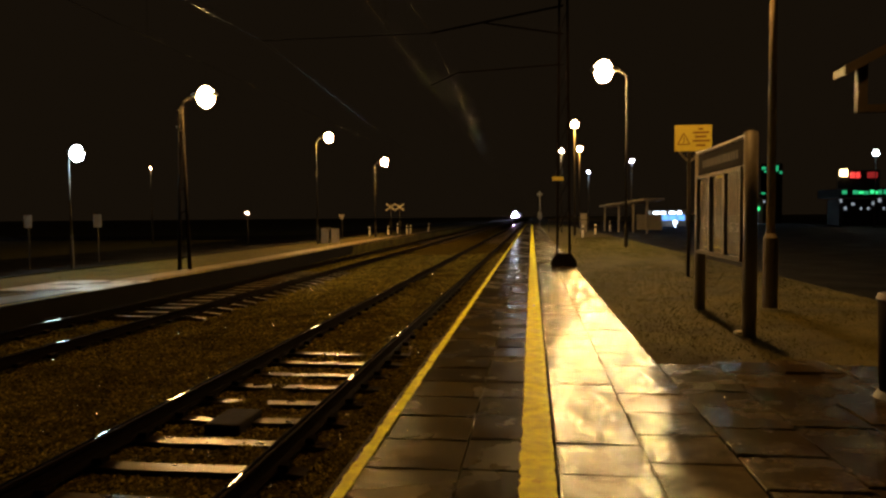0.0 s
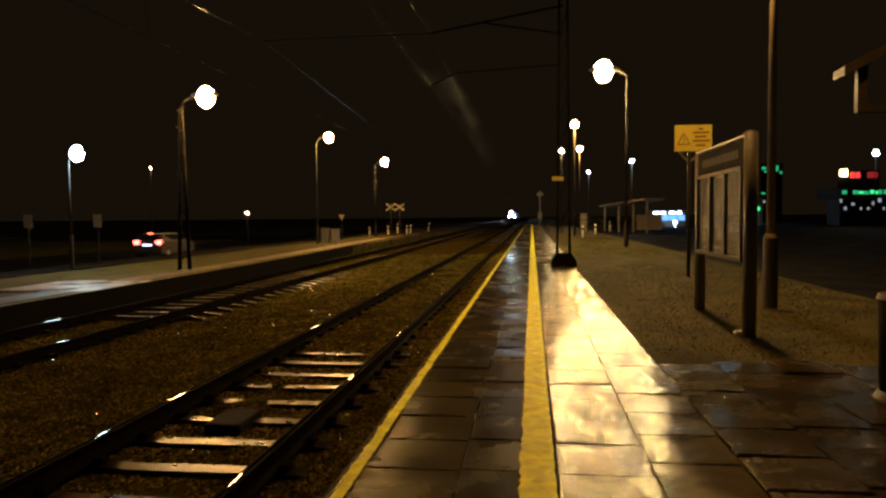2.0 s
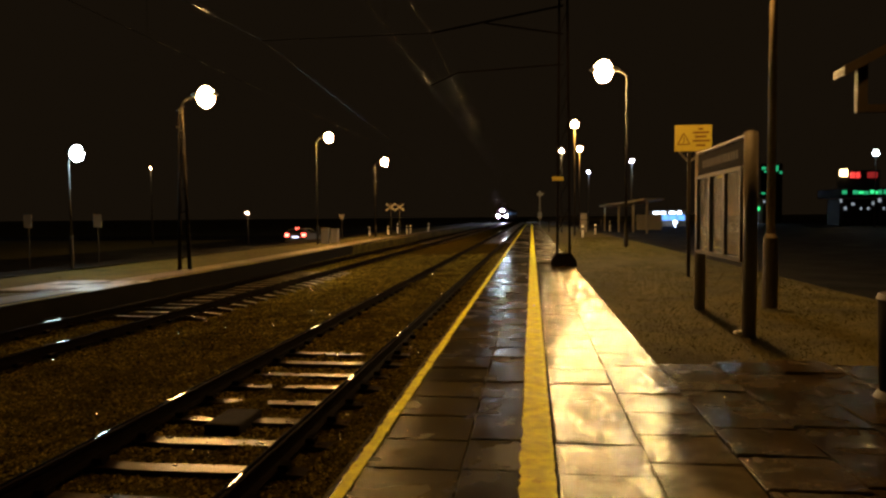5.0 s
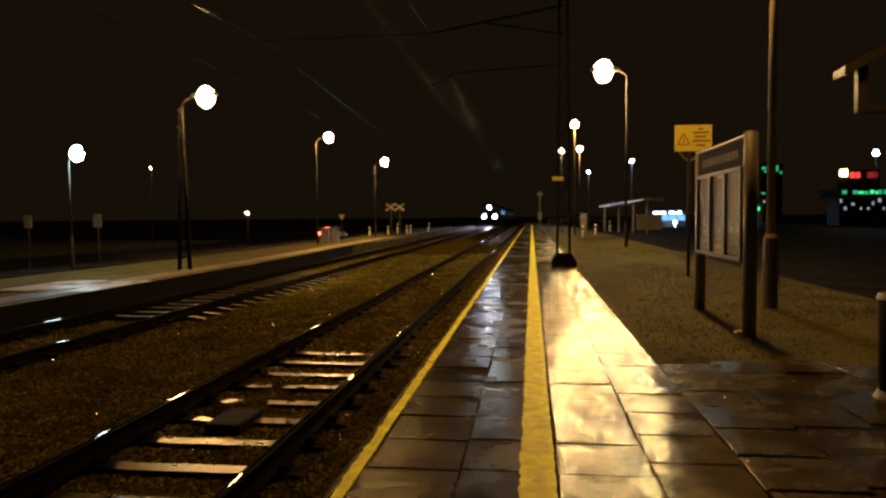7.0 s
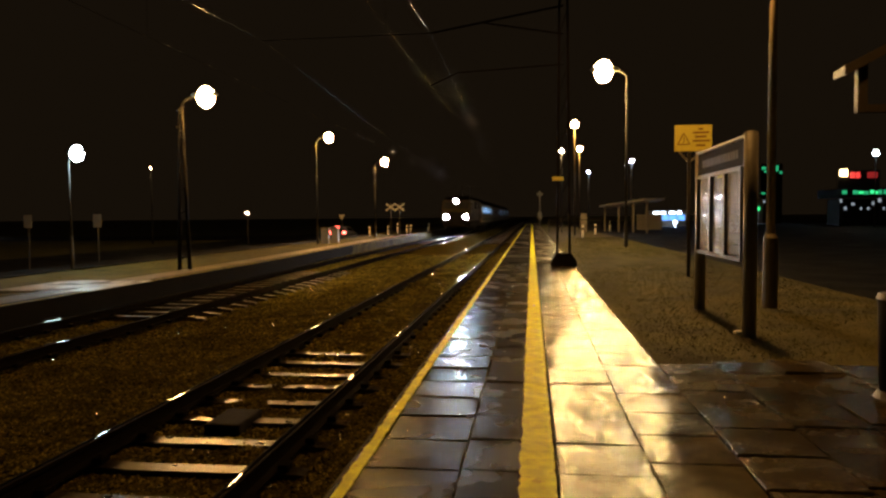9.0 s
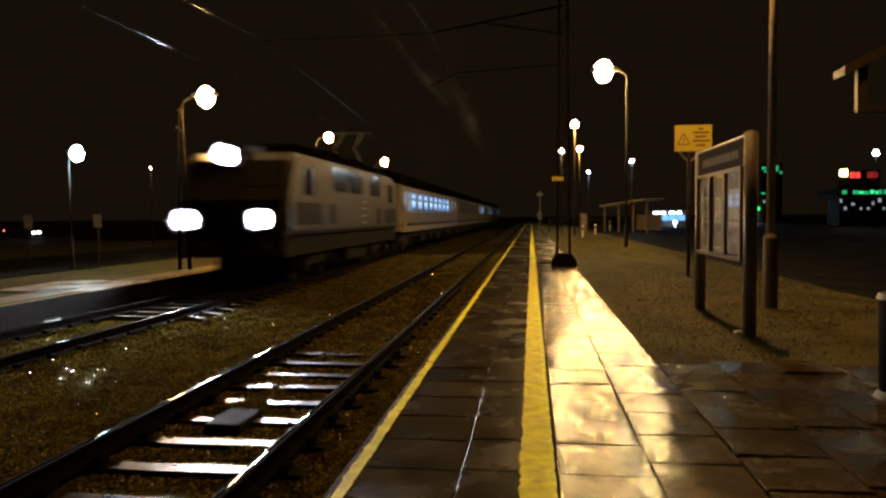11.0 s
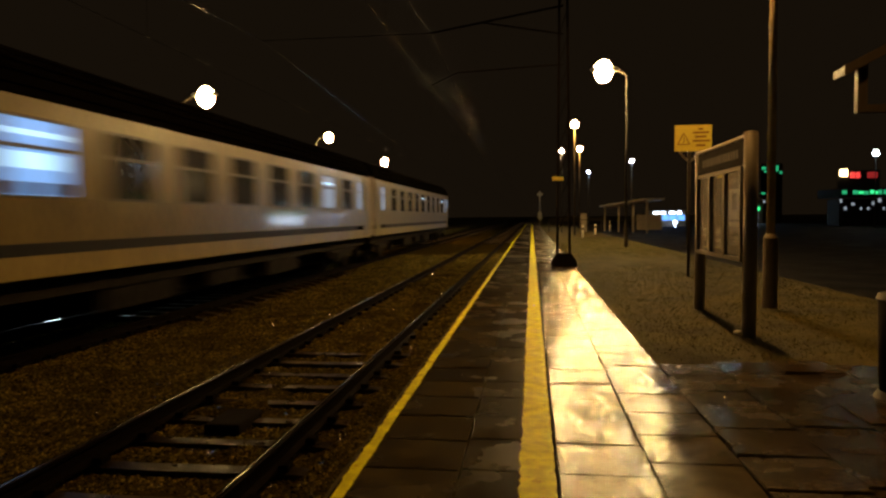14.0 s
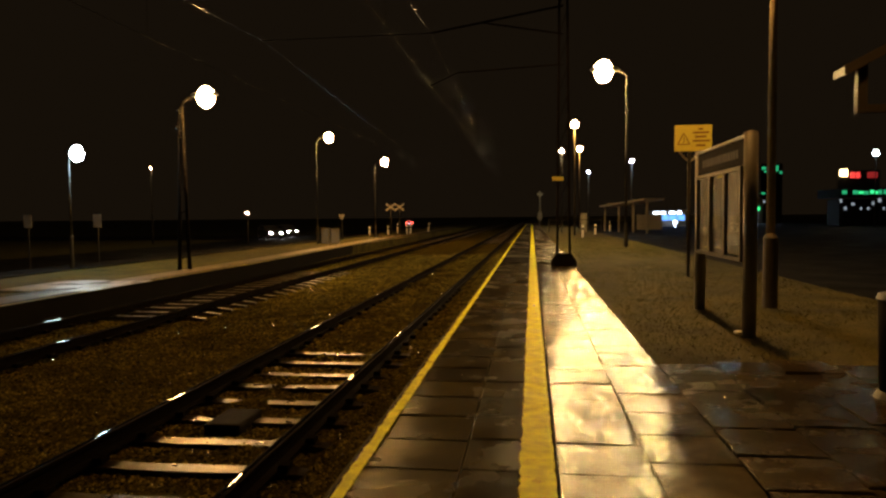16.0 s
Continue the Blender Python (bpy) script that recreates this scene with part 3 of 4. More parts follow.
def build_wires():
    for cx, group in ((TRACKS["near"], "n"), (TRACKS["far"], "f")):
        root = thing("overhead_line", pose(cx, 0, RAIL_Z), "thin copper overhead wires hung above a track", "overhead line", "overhead lines")
        bm = B()
        tube(bm, (0.0, -60, 5.3), (0.0, 500, 5.3), 0.005, seg=6)
        part("contact_wire", bm, WIRE, root)
        bm = B()
        for k in range(9):
            y0 = -41 + k * 60
            pts = [(0, y0 + 6 * i, 6.7 - 1.0 * math.sin(math.pi * i / 10)) for i in range(11)]
            for p, q in zip(pts, pts[1:]):
                tube(bm, p, q, 0.005, seg=5)
        part("messenger_wire", bm, WIRE, root)
        for k in range(9):
            for i in range(1, 10):
                bm = B()
                tube(bm, (0, -41 + k * 60 + 6 * i, 5.3), (0, -41 + k * 60 + 6 * i, 6.7 - 1.0 * math.sin(math.pi * i / 10)), 0.004, seg=4)
                part("dropper", bm, WIRE, root)


# ---- train ----
def shell(bm, half, zlo, zmid, ztop, y0, y1):
    """Coach body outline: flat sides with a slight inward lean and an arched roof."""
    out = [(-half, zlo), (half, zlo), (half, zmid)]
    for i in range(1, 10):
        a = math.pi / 2 * i / 5
        out.append((half * math.copysign(abs(math.cos(a)) ** 0.6, math.cos(a)), zmid + (ztop - zmid) * math.sin(a) ** 0.9))
    out.append((-half, zmid))
    return prism(bm, out, "y", y0, y1)


def bogie(root, y, wheel_mat=None):
    bm = B()
    box(bm, -1.15, -1.02, y - 1.7, y + 1.7, 0.42, 0.68, bevel=0.03)
    box(bm, 1.02, 1.15, y - 1.7, y + 1.7, 0.42, 0.68, bevel=0.03)
    box(bm, -1.1, 1.1, y - 0.3, y + 0.3, 0.4, 0.75, bevel=0.03)
    for s in (-1.2, 1.2):
        for d in (-1.25, 1.25):
            box(bm, s - 0.1, s + 0.1, y + d - 0.18, y + d + 0.18, 0.32, 0.62, bevel=0.03)
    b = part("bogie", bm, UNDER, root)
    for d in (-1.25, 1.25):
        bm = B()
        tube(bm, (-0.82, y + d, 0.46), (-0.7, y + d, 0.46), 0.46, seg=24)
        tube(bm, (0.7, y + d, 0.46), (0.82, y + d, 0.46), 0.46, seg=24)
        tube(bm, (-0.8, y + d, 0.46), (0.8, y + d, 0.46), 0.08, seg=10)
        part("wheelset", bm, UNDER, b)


def coach(label, lit, lit_tubes=(), lit_doors=(), saloons=9, lead=0.36):
    """A coach about 24 m long; y runs from its leading end, at lead, back."""
    root = thing("passenger_coach", pose(TRACKS["far"], 0, RAIL_Z), label, "railway coach", "coaches of the train")
    L = 24.5
    bm = B()
    shell(bm, 1.41, 1.0, 3.2, 4.02, lead - 0.01, L - 0.35)
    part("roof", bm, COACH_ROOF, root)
    side = 1.412
    for s in (-1, 1):
        for name, a, b, z0, z1, mat in (("sill_band", lead, L - 0.36, 1.02, 1.298, COACH_LIGHT), ("stripe", lead + 1.94, L - 2.3, 1.3, 1.45, COACH_STRIPE), ("side_panel", lead, L - 0.36, 1.452, 2.0, COACH_OLIVE), ("cant_rail", lead, L - 0.36, 3.0, 3.22, COACH_GREY)):
            bm = B()
            box(bm, s * side, s * (side + 0.012), a, b, z0, z1)
            part(name, bm, mat, root)
    wins = [(1.58, 0.76, "narrow") if lead < 0.5 else (2.54, 0.95, "narrow")] + [(3.6 + i * 2.08, 1.25, "wide") for i in range(saloons)] + [(22.15 if saloons == 9 else 21.25, 0.72, "narrow")]
    marks = [lead]
    for y, w, _ in wins:
        marks += [y, y + w]
    marks.append(L - 0.36)
    for s in (-1, 1):
        for a, b in zip(marks[::2], marks[1::2]):
            bm = B()
            box(bm, s * side, s * (side + 0.012), a, b, 2.002, 2.998)
            part("window_pillar", bm, COACH_GREY, root)
    for k, (y, w, kind) in enumerate(wins):
        for s in (-1, 1):
            on = k in lit
            bm = B()
            for q in ((y, y + w, 2.0, 2.04), (y, y + w, 2.96, 3.0), (y, y + 0.04, 2.04, 2.96), (y + w - 0.04, y + w, 2.04, 2.96), (y, y + w, 2.6, 2.65)):
                box(bm, s * (side + 0.002), s * (side + 0.02), *q)
            fr = part("window_frame", bm, DARK_STEEL, root)
            bm = B()
            box(bm, s * (side - 0.001), s * (side + 0.004), y + 0.02, y + w - 0.02, 2.01, 2.99)
            part("pane", bm, (WINDOW_DIM if kind == "narrow" or k in lit_tubes else WINDOW_LIT) if on else WINDOW_DARK, fr)
            if k in lit_tubes:
                bm = B()
                box(bm, s * (side + 0.005), s * (side + 0.008), y + 0.1, y + w - 0.1, 2.72, 2.78)
                part("ceiling_light", bm, WINDOW_BRIGHT, fr)
            if on and kind == "wide" and k not in lit_tubes:
                bm = B()
                box(bm, s * (side + 0.005), s * (side + 0.008), y + 0.06, y + w - 0.06, 2.76, 2.83)
                box(bm, s * (side + 0.005), s * (side + 0.008), y + 0.12, y + w - 0.2, 2.36, 2.56)
                part("ceiling_light", bm, WINDOW_BRIGHT, fr)
                for d in (0.1, 0.75):
                    bm = B()
                    box(bm, s * (side + 0.005), s * (side + 0.0075), y + d, y + d + 0.42, 2.05, 2.2)
                    part("seat_back", bm, SEAT_BLUE, fr)
    for s in (-1, 1):
        for end, y in enumerate((lead + 0.24, L - 1.4)):
            bm = B()
            box(bm, s * (side + 0.013), s * (side + 0.03), y, y + 0.8, 1.05, 3.1, bevel=0.005)
            d = part("door", bm, COACH_GREY, root)
            bm = B()
            box(bm, s * (side + 0.031), s * (side + 0.034), y + 0.15, y + 0.65, 2.38, 2.9)
            part("door_window", bm, WINDOW_DIM if end in lit_doors else DOOR_GLASS, d)
            if lead > 0.5:
                bm = B()
                box(bm, s * (side + 0.031), s * (side + 0.045), y + 0.35, y + 0.43, 1.33, 1.37, bevel=0.004)
                part("door_lamp", bm, DOOR_RED, d, "small red door lamp")
    for y, e in ((lead - 0.26, lead), (L - 0.36, L - 0.1)):
        bm = B()
        box(bm, -1.39, 1.39, y, e, 1.05, 3.3, bevel=0.05)
        part("gangway", bm, GANGWAY, root)
    bm = B()
    box(bm, -1.2, 1.2, lead + 0.14, L - 0.5, 0.72, 0.95)
    part("underframe", bm, UNDER, root)
    for a, b, z in ((8, 10.2, 0.35), (11.5, 13, 0.4), (14.5, 16.8, 0.35)):
        bm = B()
        box(bm, -1.15, 1.15, a, b, z, 0.715, bevel=0.04)
        part("equipment_box", bm, UNDER, root)
    bm = B()
    for z, s in ((3.36, 1.40), (3.52, 1.36), (3.66, 1.28), (3.8, 1.12)):
        for q in (-1, 1):
            box(bm, q * s - 0.03, q * s + 0.03, lead + 0.14, L - 0.5, z, z + 0.045)
    part("roof_rib", bm, ROOF_RIB, root, "wet ribs along the roof")
    bogie(root, 3.0)
    bogie(root, L - 3.0)
    return root


def locomotive():
    root = thing("locomotive", pose(TRACKS["far"], 0, RAIL_Z), "grey and dark blue electric locomotive with bright headlights", "locomotive")
    L = 15.0
    bm = B()
    out = [(0.5, 1.3), (L - 0.5, 1.3), (L - 0.35, 1.45), (L - 0.35, 2.25), (L - 0.9, 3.25), (L - 1.2, 3.45), (1.2, 3.45), (0.9, 3.25), (0.35, 2.25), (0.35, 1.45)]
    prism(bm, out, "x", -1.45, 1.45)
    edges = [e for e in bm.edges if abs(e.verts[0].co.x - e.verts[1].co.x) < 0.01]
    bmesh.ops.bevel(bm, geom=edges, offset=0.12, segments=2, affect="EDGES")
    body = part("body", bm, LOCO_GREY, root)
    bm = B()
    box(bm, -1.25, 1.25, 1.8, L - 1.8, 3.45, 3.75, bevel=0.12)
    box(bm, -0.8, 0.8, 5.5, 7.5, 3.75, 3.95, bevel=0.05)
    box(bm, -0.8, 0.8, 9.0, 11.0, 3.75, 3.95, bevel=0.05)
    part("roof_hood", bm, COACH_ROOF, root)
    for s in (-1, 1):
        bm = B()
        box(bm, s * 1.452, s * 1.464, 0.6, L - 0.6, 1.3, 1.4)
        box(bm, s * 1.452, s * 1.464, 0.9, 4.6, 1.55, 2.15)
        box(bm, s * 1.452, s * 1.464, L - 4.6, L - 0.9, 1.5, 2.1)
        part("side_band", bm, LOCO_DARK, body)
        for y in (1.55, L - 2.45):
            bm = B()
            box(bm, s * 1.453, s * 1.462, y, y + 0.9, 2.35, 3.1, bevel=0.002)
            part("cab_window", bm, WINDOW_DARK, body)
        for y in (4.4, 6.3, 9.3):
            bm = B()
            box(bm, s * 1.453, s * 1.462, y, y + 1.65, 2.55, 3.3, bevel=0.002)
            part("machine_window", bm, WINDOW_DARK, body)
        for z in range(4):
            bm = B()
            tube(bm, (s * 1.475, 8.0, 1.55 + z * 0.25), (s * 1.475, 8.45, 1.55 + z * 0.25), 0.018, seg=6)
            part("hand_rail", bm, GALV, body)
        for y in (8.0,):
            bm = B()
            for z in range(6):
                box(bm, s * 1.453, s * 1.475, y, y + 1.1, 2.45 + z * 0.13, 2.53 + z * 0.13)
            part("grille", bm, DARK_STEEL, body)
        for y in (3.2, L - 4.0):
            bm = B()
            box(bm, s * 1.453, s * 1.468, y, y + 0.7, 1.42, 3.1, bevel=0.003)
            part("cab_door", bm, LOCO_GREY, body)
    for s in (-1, 1):
        bm = B()
        v = [bm.verts.new(p) for p in ((s * 0.1, 0.62, 2.55), (s * 1.25, 0.62, 2.55), (s * 1.2, 0.86, 3.2), (s * 0.1, 0.86, 3.2))]
        r = bmesh.ops.extrude_face_region(bm, geom=[bm.faces.new(v)])
        for q in r["geom"]:
            if isinstance(q, bmesh.types.BMVert):
                q.co.y -= 0.19
        part("windscreen", bm, WINDOW_DARK, body)
    # Added dark sheet, so the nose doesn't show lit around the headlights.
    bm = B()
    box(bm, -1.3, 1.3, 0.31, 0.348, 1.25, 2.2, bevel=0.01)
    part("front_shade_panel", bm, LOCO_DARK, body)
    for x, z in ((-0.95, 1.72), (0.95, 1.72), (0, 3.3)):
        bm = B()
        # Lower lips run far forward as added baffles, limiting light on the platform.
        y1, lip = (0.5, -0.28) if z < 2 else (1.3, -0.02)
        for i in range(20):
            p, q = 2 * math.pi * i / 20, 2 * math.pi * (i + 1) / 20
            ring = [bm.verts.new((x + r * math.cos(w), y, z + r * math.sin(w))) for r, y, w in ((0.25, y1, p), (0.25, y1, q), (0.25, lip, q), (0.25, lip, p))]
            bm.faces.new(ring)
        h = part("headlight_housing", bm, LOCO_DARK, body)
        bm = B()
        tube(bm, (x, 0.16, z), (x, 0.2, z), 0.22, seg=20)
        part("headlight", bm, HEADLIGHT, h, "glowing white headlight")
    for s in (-0.87, 0.87):
        bm = B()
        tube(bm, (s, -0.05, 1.05), (s, 0.5, 1.05), 0.09, seg=12)
        tube(bm, (s, -0.1, 1.05), (s, -0.05, 1.05), 0.22, seg=16)
        part("buffer", bm, UNDER, root)
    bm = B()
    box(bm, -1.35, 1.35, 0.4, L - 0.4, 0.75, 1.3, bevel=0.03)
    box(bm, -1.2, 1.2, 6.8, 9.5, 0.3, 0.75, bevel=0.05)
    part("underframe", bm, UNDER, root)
    bm = B()
    for a, b in (((-0.5, 12.6, 3.7), (-0.4, 11.0, 4.5)), ((0.5, 12.6, 3.7), (0.4, 11.0, 4.5)), ((-0.4, 11.0, 4.5), (-0.4, 12.4, 5.25)), ((0.4, 11.0, 4.5), (0.4, 12.4, 5.25)), ((-0.85, 12.4, 5.27), (0.85, 12.4, 5.27))):
        tube(bm, a, b, 0.03, seg=6)
    part("pantograph", bm, DARK_STEEL, root)
    bogie(root, 3.6)
    bogie(root, L - 3.6)
    return root


# ---- cars ----
def car(label):
    """Hatchback, nose towards +y, origin on the road under its middle."""
    root = thing("car", pose(0, 0, 0), label, "car", "cars on the road")
    bm = B()
    out = [(-2.1, 0.35), (-2.12, 0.8), (-2.0, 1.0), (-1.75, 1.42), (-1.3, 1.5), (0.1, 1.46), (0.95, 1.02), (1.9, 0.85), (2.1, 0.6), (2.08, 0.3), (-2.0, 0.25)]
    prism(bm, out, "x", -0.86, 0.86)
    for v in bm.verts:
        if v.co.z > 1.1:
            v.co.x *= 0.82
    bmesh.ops.bevel(bm, geom=bm.edges[:], offset=0.05, segments=2, affect="EDGES")
    body = part("body", bm, CAR_PAINT, root)
    for s in (-1, 1):
        bm = B()
        v = [bm.verts.new((s * (0.875 if z < 1.1 else 0.735), y, z)) for y, z in ((-1.6, 1.05), (0.7, 1.05), (0.05, 1.4), (-1.45, 1.4))]
        f = bm.faces.new(v)
        r = bmesh.ops.extrude_face_region(bm, geom=[f])
        for q in r["geom"]:
            if isinstance(q, bmesh.types.BMVert):
                q.co.x -= s * 0.06
        part("side_window", bm, CAR_GLASS, body)
        for y in (-1.3, 1.3):
            bm = B()
            tube(bm, (s * 0.68, y, 0.31), (s * 0.88, y, 0.31), 0.31, seg=20)
            w = part("wheel", bm, TYRE, root)
            bm = B()
            tube(bm, (s * 0.87, y, 0.31), (s * 0.89, y, 0.31), 0.19, seg=14)
            part("rim", bm, GALV, w)
        bm = B()
        box(bm, s * 0.55, s * 0.84, -2.14, -2.0, 0.82, 1.05, bevel=0.02)
        part("tail_light", bm, CAR_TAIL, root, "lit red tail light")
        bm = B()
        box(bm, s * 0.45, s * 0.7, 1.95, 2.12, 0.6, 0.74, bevel=0.02)
        part("headlight", bm, CAR_HEAD, root, "lit white headlight")
    bm = B()
    v = [bm.verts.new(p) for p in ((-0.62, -2.0, 1.06), (0.62, -2.0, 1.06), (0.58, -1.8, 1.4), (-0.58, -1.8, 1.4))]
    r = bmesh.ops.extrude_face_region(bm, geom=[bm.faces.new(v)])
    for q in r["geom"]:
        if isinstance(q, bmesh.types.BMVert):
            q.co.y -= 0.05
    part("rear_window", bm, CAR_GLASS, body)
    bm = B()
    box(bm, -0.16, 0.16, -1.75, -1.68, 1.44, 1.48)
    part("brake_light", bm, CAR_TAIL, root)
    bm = B()
    box(bm, -0.26, 0.26, -2.15, -2.12, 0.72, 0.83)
    part("number_plate", bm, CAR_PLATE, root, "lit blank number plate")
    return root


PANE = glass("notice_board_glass")
build_platform()
for key, text in (("near", "rusty railway track on wet concrete sleepers beside the platform"), ("far", "rusty railway track on wet concrete sleepers farther across")):
    build_track(TRACKS[key], text)
build_ballast()
build_left_platform()
notice_board()
warning_sign()
build_wires()

# platform lamps: place, height, reach of the arm, power
street_lamp(4.0, 30.6, 7.5, -0.45, LAMP_GLOW, "tall galvanised street lamp with a glowing sodium lantern on the lawn", thick=0.055, scale=1.5)
lamp(3.0, 30.6, 7.2, 10000, SODIUM)
street_lamp(3.38, 10.46, 7.5, -0.65, LAMP_NEAR, "tall galvanised street lamp beside the notice board", thick=0.06, pole_mat=POLE_GREY)
lamp(2.4, 10.46, 7.2, 2700, SODIUM)
street_lamp(-12.7, 40.45, 6.35, 0.45, LAMP_LEFT, "slim street lamp with a glowing sodium lantern on the opposite platform", base_z=BANK_Z, thick=0.04)
lamp(-12.0, 40.45, 5.9, 5000, SODIUM)
street_lamp(-12.0, 53.0, 5.85, 0.45, LAMP_LEFT, "slim street lamp with a glowing sodium lantern on the opposite platform", base_z=BANK_Z, thick=0.04)
lamp(-11.3, 53.0, 5.4, 5000, SODIUM)
street_lamp(-10.25, 19.6, 5.15, 0.45, LAMP_LEFT, "street lamp with a glowing sodium lantern on a dark two-legged mast", base_z=BANK_Z, pole_mat=MAST_DARK, legs=0.16)
lamp(-9.55, 19.6, 4.7, 2600, SODIUM)
street_lamp(-14.15, 20.0, 3.63, 0.0001, LAMP_WHITE, "white glowing lamp on a slim post by the footpath", base_z=-0.2, thick=0.032, scale=0.8)
lamp(-13.9, 20.0, 3.05, 48, (0.62, 0.92, 1.0))
overhead_mast(0.85, 19.16, 8.5, -3.55, plate=2.34)


# ---- more things ----
def far_post_lamp(x, y, z, base, bowl, label, size=0.3):
    root = thing("street_lamp", pose(x, y, base), label, "street lamp", "distant lamps")
    bm = B()
    tube(bm, (0, 0, 0), (0, 0, z - base), 0.07, 0.05, seg=10)
    part("post", bm, POST, root, smooth=True)
    bm = B()
    ball(bm, (0, 0, z - base + 0.12), size * 1.1, size * 0.9, size * 0.35)
    part("housing", bm, HOUSING, root, smooth=True)
    bm = B()
    ball(bm, (0, 0, z - base), size * 0.8, size * 0.8, size * 0.85)
    part("bowl", bm, bowl, root, "glowing lantern", smooth=True)


def cabinet(x, y, w, h, base, label):
    root = thing("equipment_cabinet", pose(x, y, base), label, "cabinet", "trackside cabinets")
    bm = B()
    box(bm, -w / 2, w / 2, -0.18, 0.18, 0, h - 0.06, bevel=0.015)
    body = part("body", bm, GREY_PAINT, root)
    bm = B()
    box(bm, -w / 2 - 0.03, w / 2 + 0.03, -0.21, 0.21, h - 0.058, h, bevel=0.015)
    part("lid", bm, CONCRETE, root)
    bm = B()
    box(bm, -w / 2 + 0.04, w / 2 - 0.04, -0.195, -0.182, 0.06, h - 0.1, bevel=0.004)
    part("door", bm, GREY_PAINT, body)


def marker_post(x, y, base, h, label, lean=0.0):
    root = thing("marker_post", pose(x, y, base, 0, lean, 0), label, "marker post", "marker posts")
    bm = B()
    tube(bm, (0, 0, -0.1), (0, 0, h), 0.06, 0.055, seg=12)
    part("post", bm, SIGN_WHITE, root, smooth=True)
    bm = B()
    tube(bm, (0, 0, h * 0.62), (0, 0, h * 0.8), 0.064, seg=12)
    part("band", bm, SIGN_BLACK, root, "dark band")


def crossing_sign(x, y, base):
    root = thing("crossing_sign", pose(x, y, base), "pale diagonal cross sign on a slim post", "sign", "level crossing signs")
    bm = B()
    tube(bm, (0, 0, -0.1), (0, 0, 2.8), 0.045, seg=10)
    part("post", bm, POST, root, smooth=True)
    for a in (35, -35):
        bm = B()
        box(bm, -0.5, 0.5, -0.012, 0.012, -0.06, 0.06, bevel=0.004)
        part("blade", bm, GREY_PAINT, root, at=pose(0, -0.06 + 0.0004 * a, 2.45, 0, a, 0))


def traffic_sign(x, y, z, base, w, h, label, round_sign=False, mat=None):
    root = thing("traffic_sign", pose(x, y, base), label, "sign", "road signs")
    bm = B()
    tube(bm, (0, 0.03, -0.1), (0, 0.03, z - base + h / 2), 0.03, seg=10)
    part("post", bm, POST, root)
    bm = B()
    if round_sign:
        prism(bm, [(-w / 2, h / 2), (w / 2, h / 2), (0, -h / 2)], "y", -0.02, 0.0)
    else:
        box(bm, -w / 2, w / 2, -0.02, 0.0, -h / 2, h / 2, bevel=0.006)
    part("plate", bm, mat or SIGN_WHITE, root, at=pose(0, 0, z - base))


def bus_shelter():
    """A long open shelter: flat sloping roof on posts, glass back at one end."""
    root = thing("open_shelter", pose(9.0, 90, -0.6, 0, 0, 0), "grey open shelter with a thin roof on slim posts", "shelter")
    dx, dy = 3.1, -15.0

    def at(f):
        return dx * f, dy * f
    for f in (0.03, 0.38, 0.7, 0.97):
        x, y = at(f)
        bm = B()
        box(bm, x - 0.1, x + 0.1, y - 0.1, y + 0.1, 0, 3.0 + 0.5 * f)
        part("post", bm, GREY_PAINT, root)
    bm = B()
    v = []
    for f in (0, 1):
        x, y = at(f)
        for s in (-0.5, 1.6):
            for z in (0, 0.2):
                v.append(bm.verts.new((x + s, y, 3.0 + 0.5 * f + z)))
    for q in ((0, 2, 6, 4), (1, 5, 7, 3), (0, 4, 5, 1), (2, 3, 7, 6), (0, 1, 3, 2), (4, 6, 7, 5)):
        bm.faces.new([v[i] for i in q])
    part("roof", bm, GREY_PAINT, root)
    bm = B()
    box(bm, 2.0, 4.6, -14.2, -14.1, 0.4, 2.0)
    part("glass_wall", bm, GREY_PAINT, root, "frosted white wall panel")


def kiosk():
    root = thing("shop_kiosk", pose(20, 120, -0.55), "low kiosk with a blue-white lit front", "kiosk")
    bm = B()
    box(bm, 0, 5.4, 0.2, 4, 0, 2.6, bevel=0.03)
    part("wall", bm, GREY_PAINT, root)
    bm = B()
    box(bm, -0.2, 5.6, -0.6, 4.2, 2.602, 2.75, bevel=0.02)
    part("roof", bm, DARK_STEEL, root)
    for k in range(4):
        bm = B()
        box(bm, 0.15 + k * 1.3, 1.3 + k * 1.3, 0.14, 0.198, 1.0, 1.9, bevel=0.01)
        part("shop_window", bm, SHOP_BLUE, root, "lit blue shop window")
        bm = B()
        box(bm, 0.15 + k * 1.3, 1.1 + k * 1.3 - 0.3 * (k % 2), 0.12, 0.198, 2.1, 2.45, bevel=0.01)
        part("light_box", bm, SHOP_WHITE, root, "white light box")
    for x in (0.2, 3.2):
        bm = B()
        ball(bm, (x, -2.0, 0.7), 0.28, 0.28, 0.28)
        tube(bm, (x, -2.0, 0), (x, -2.0, 0.5), 0.06, seg=8)
        part("bollard_lamp", bm, SHOP_WHITE, root)


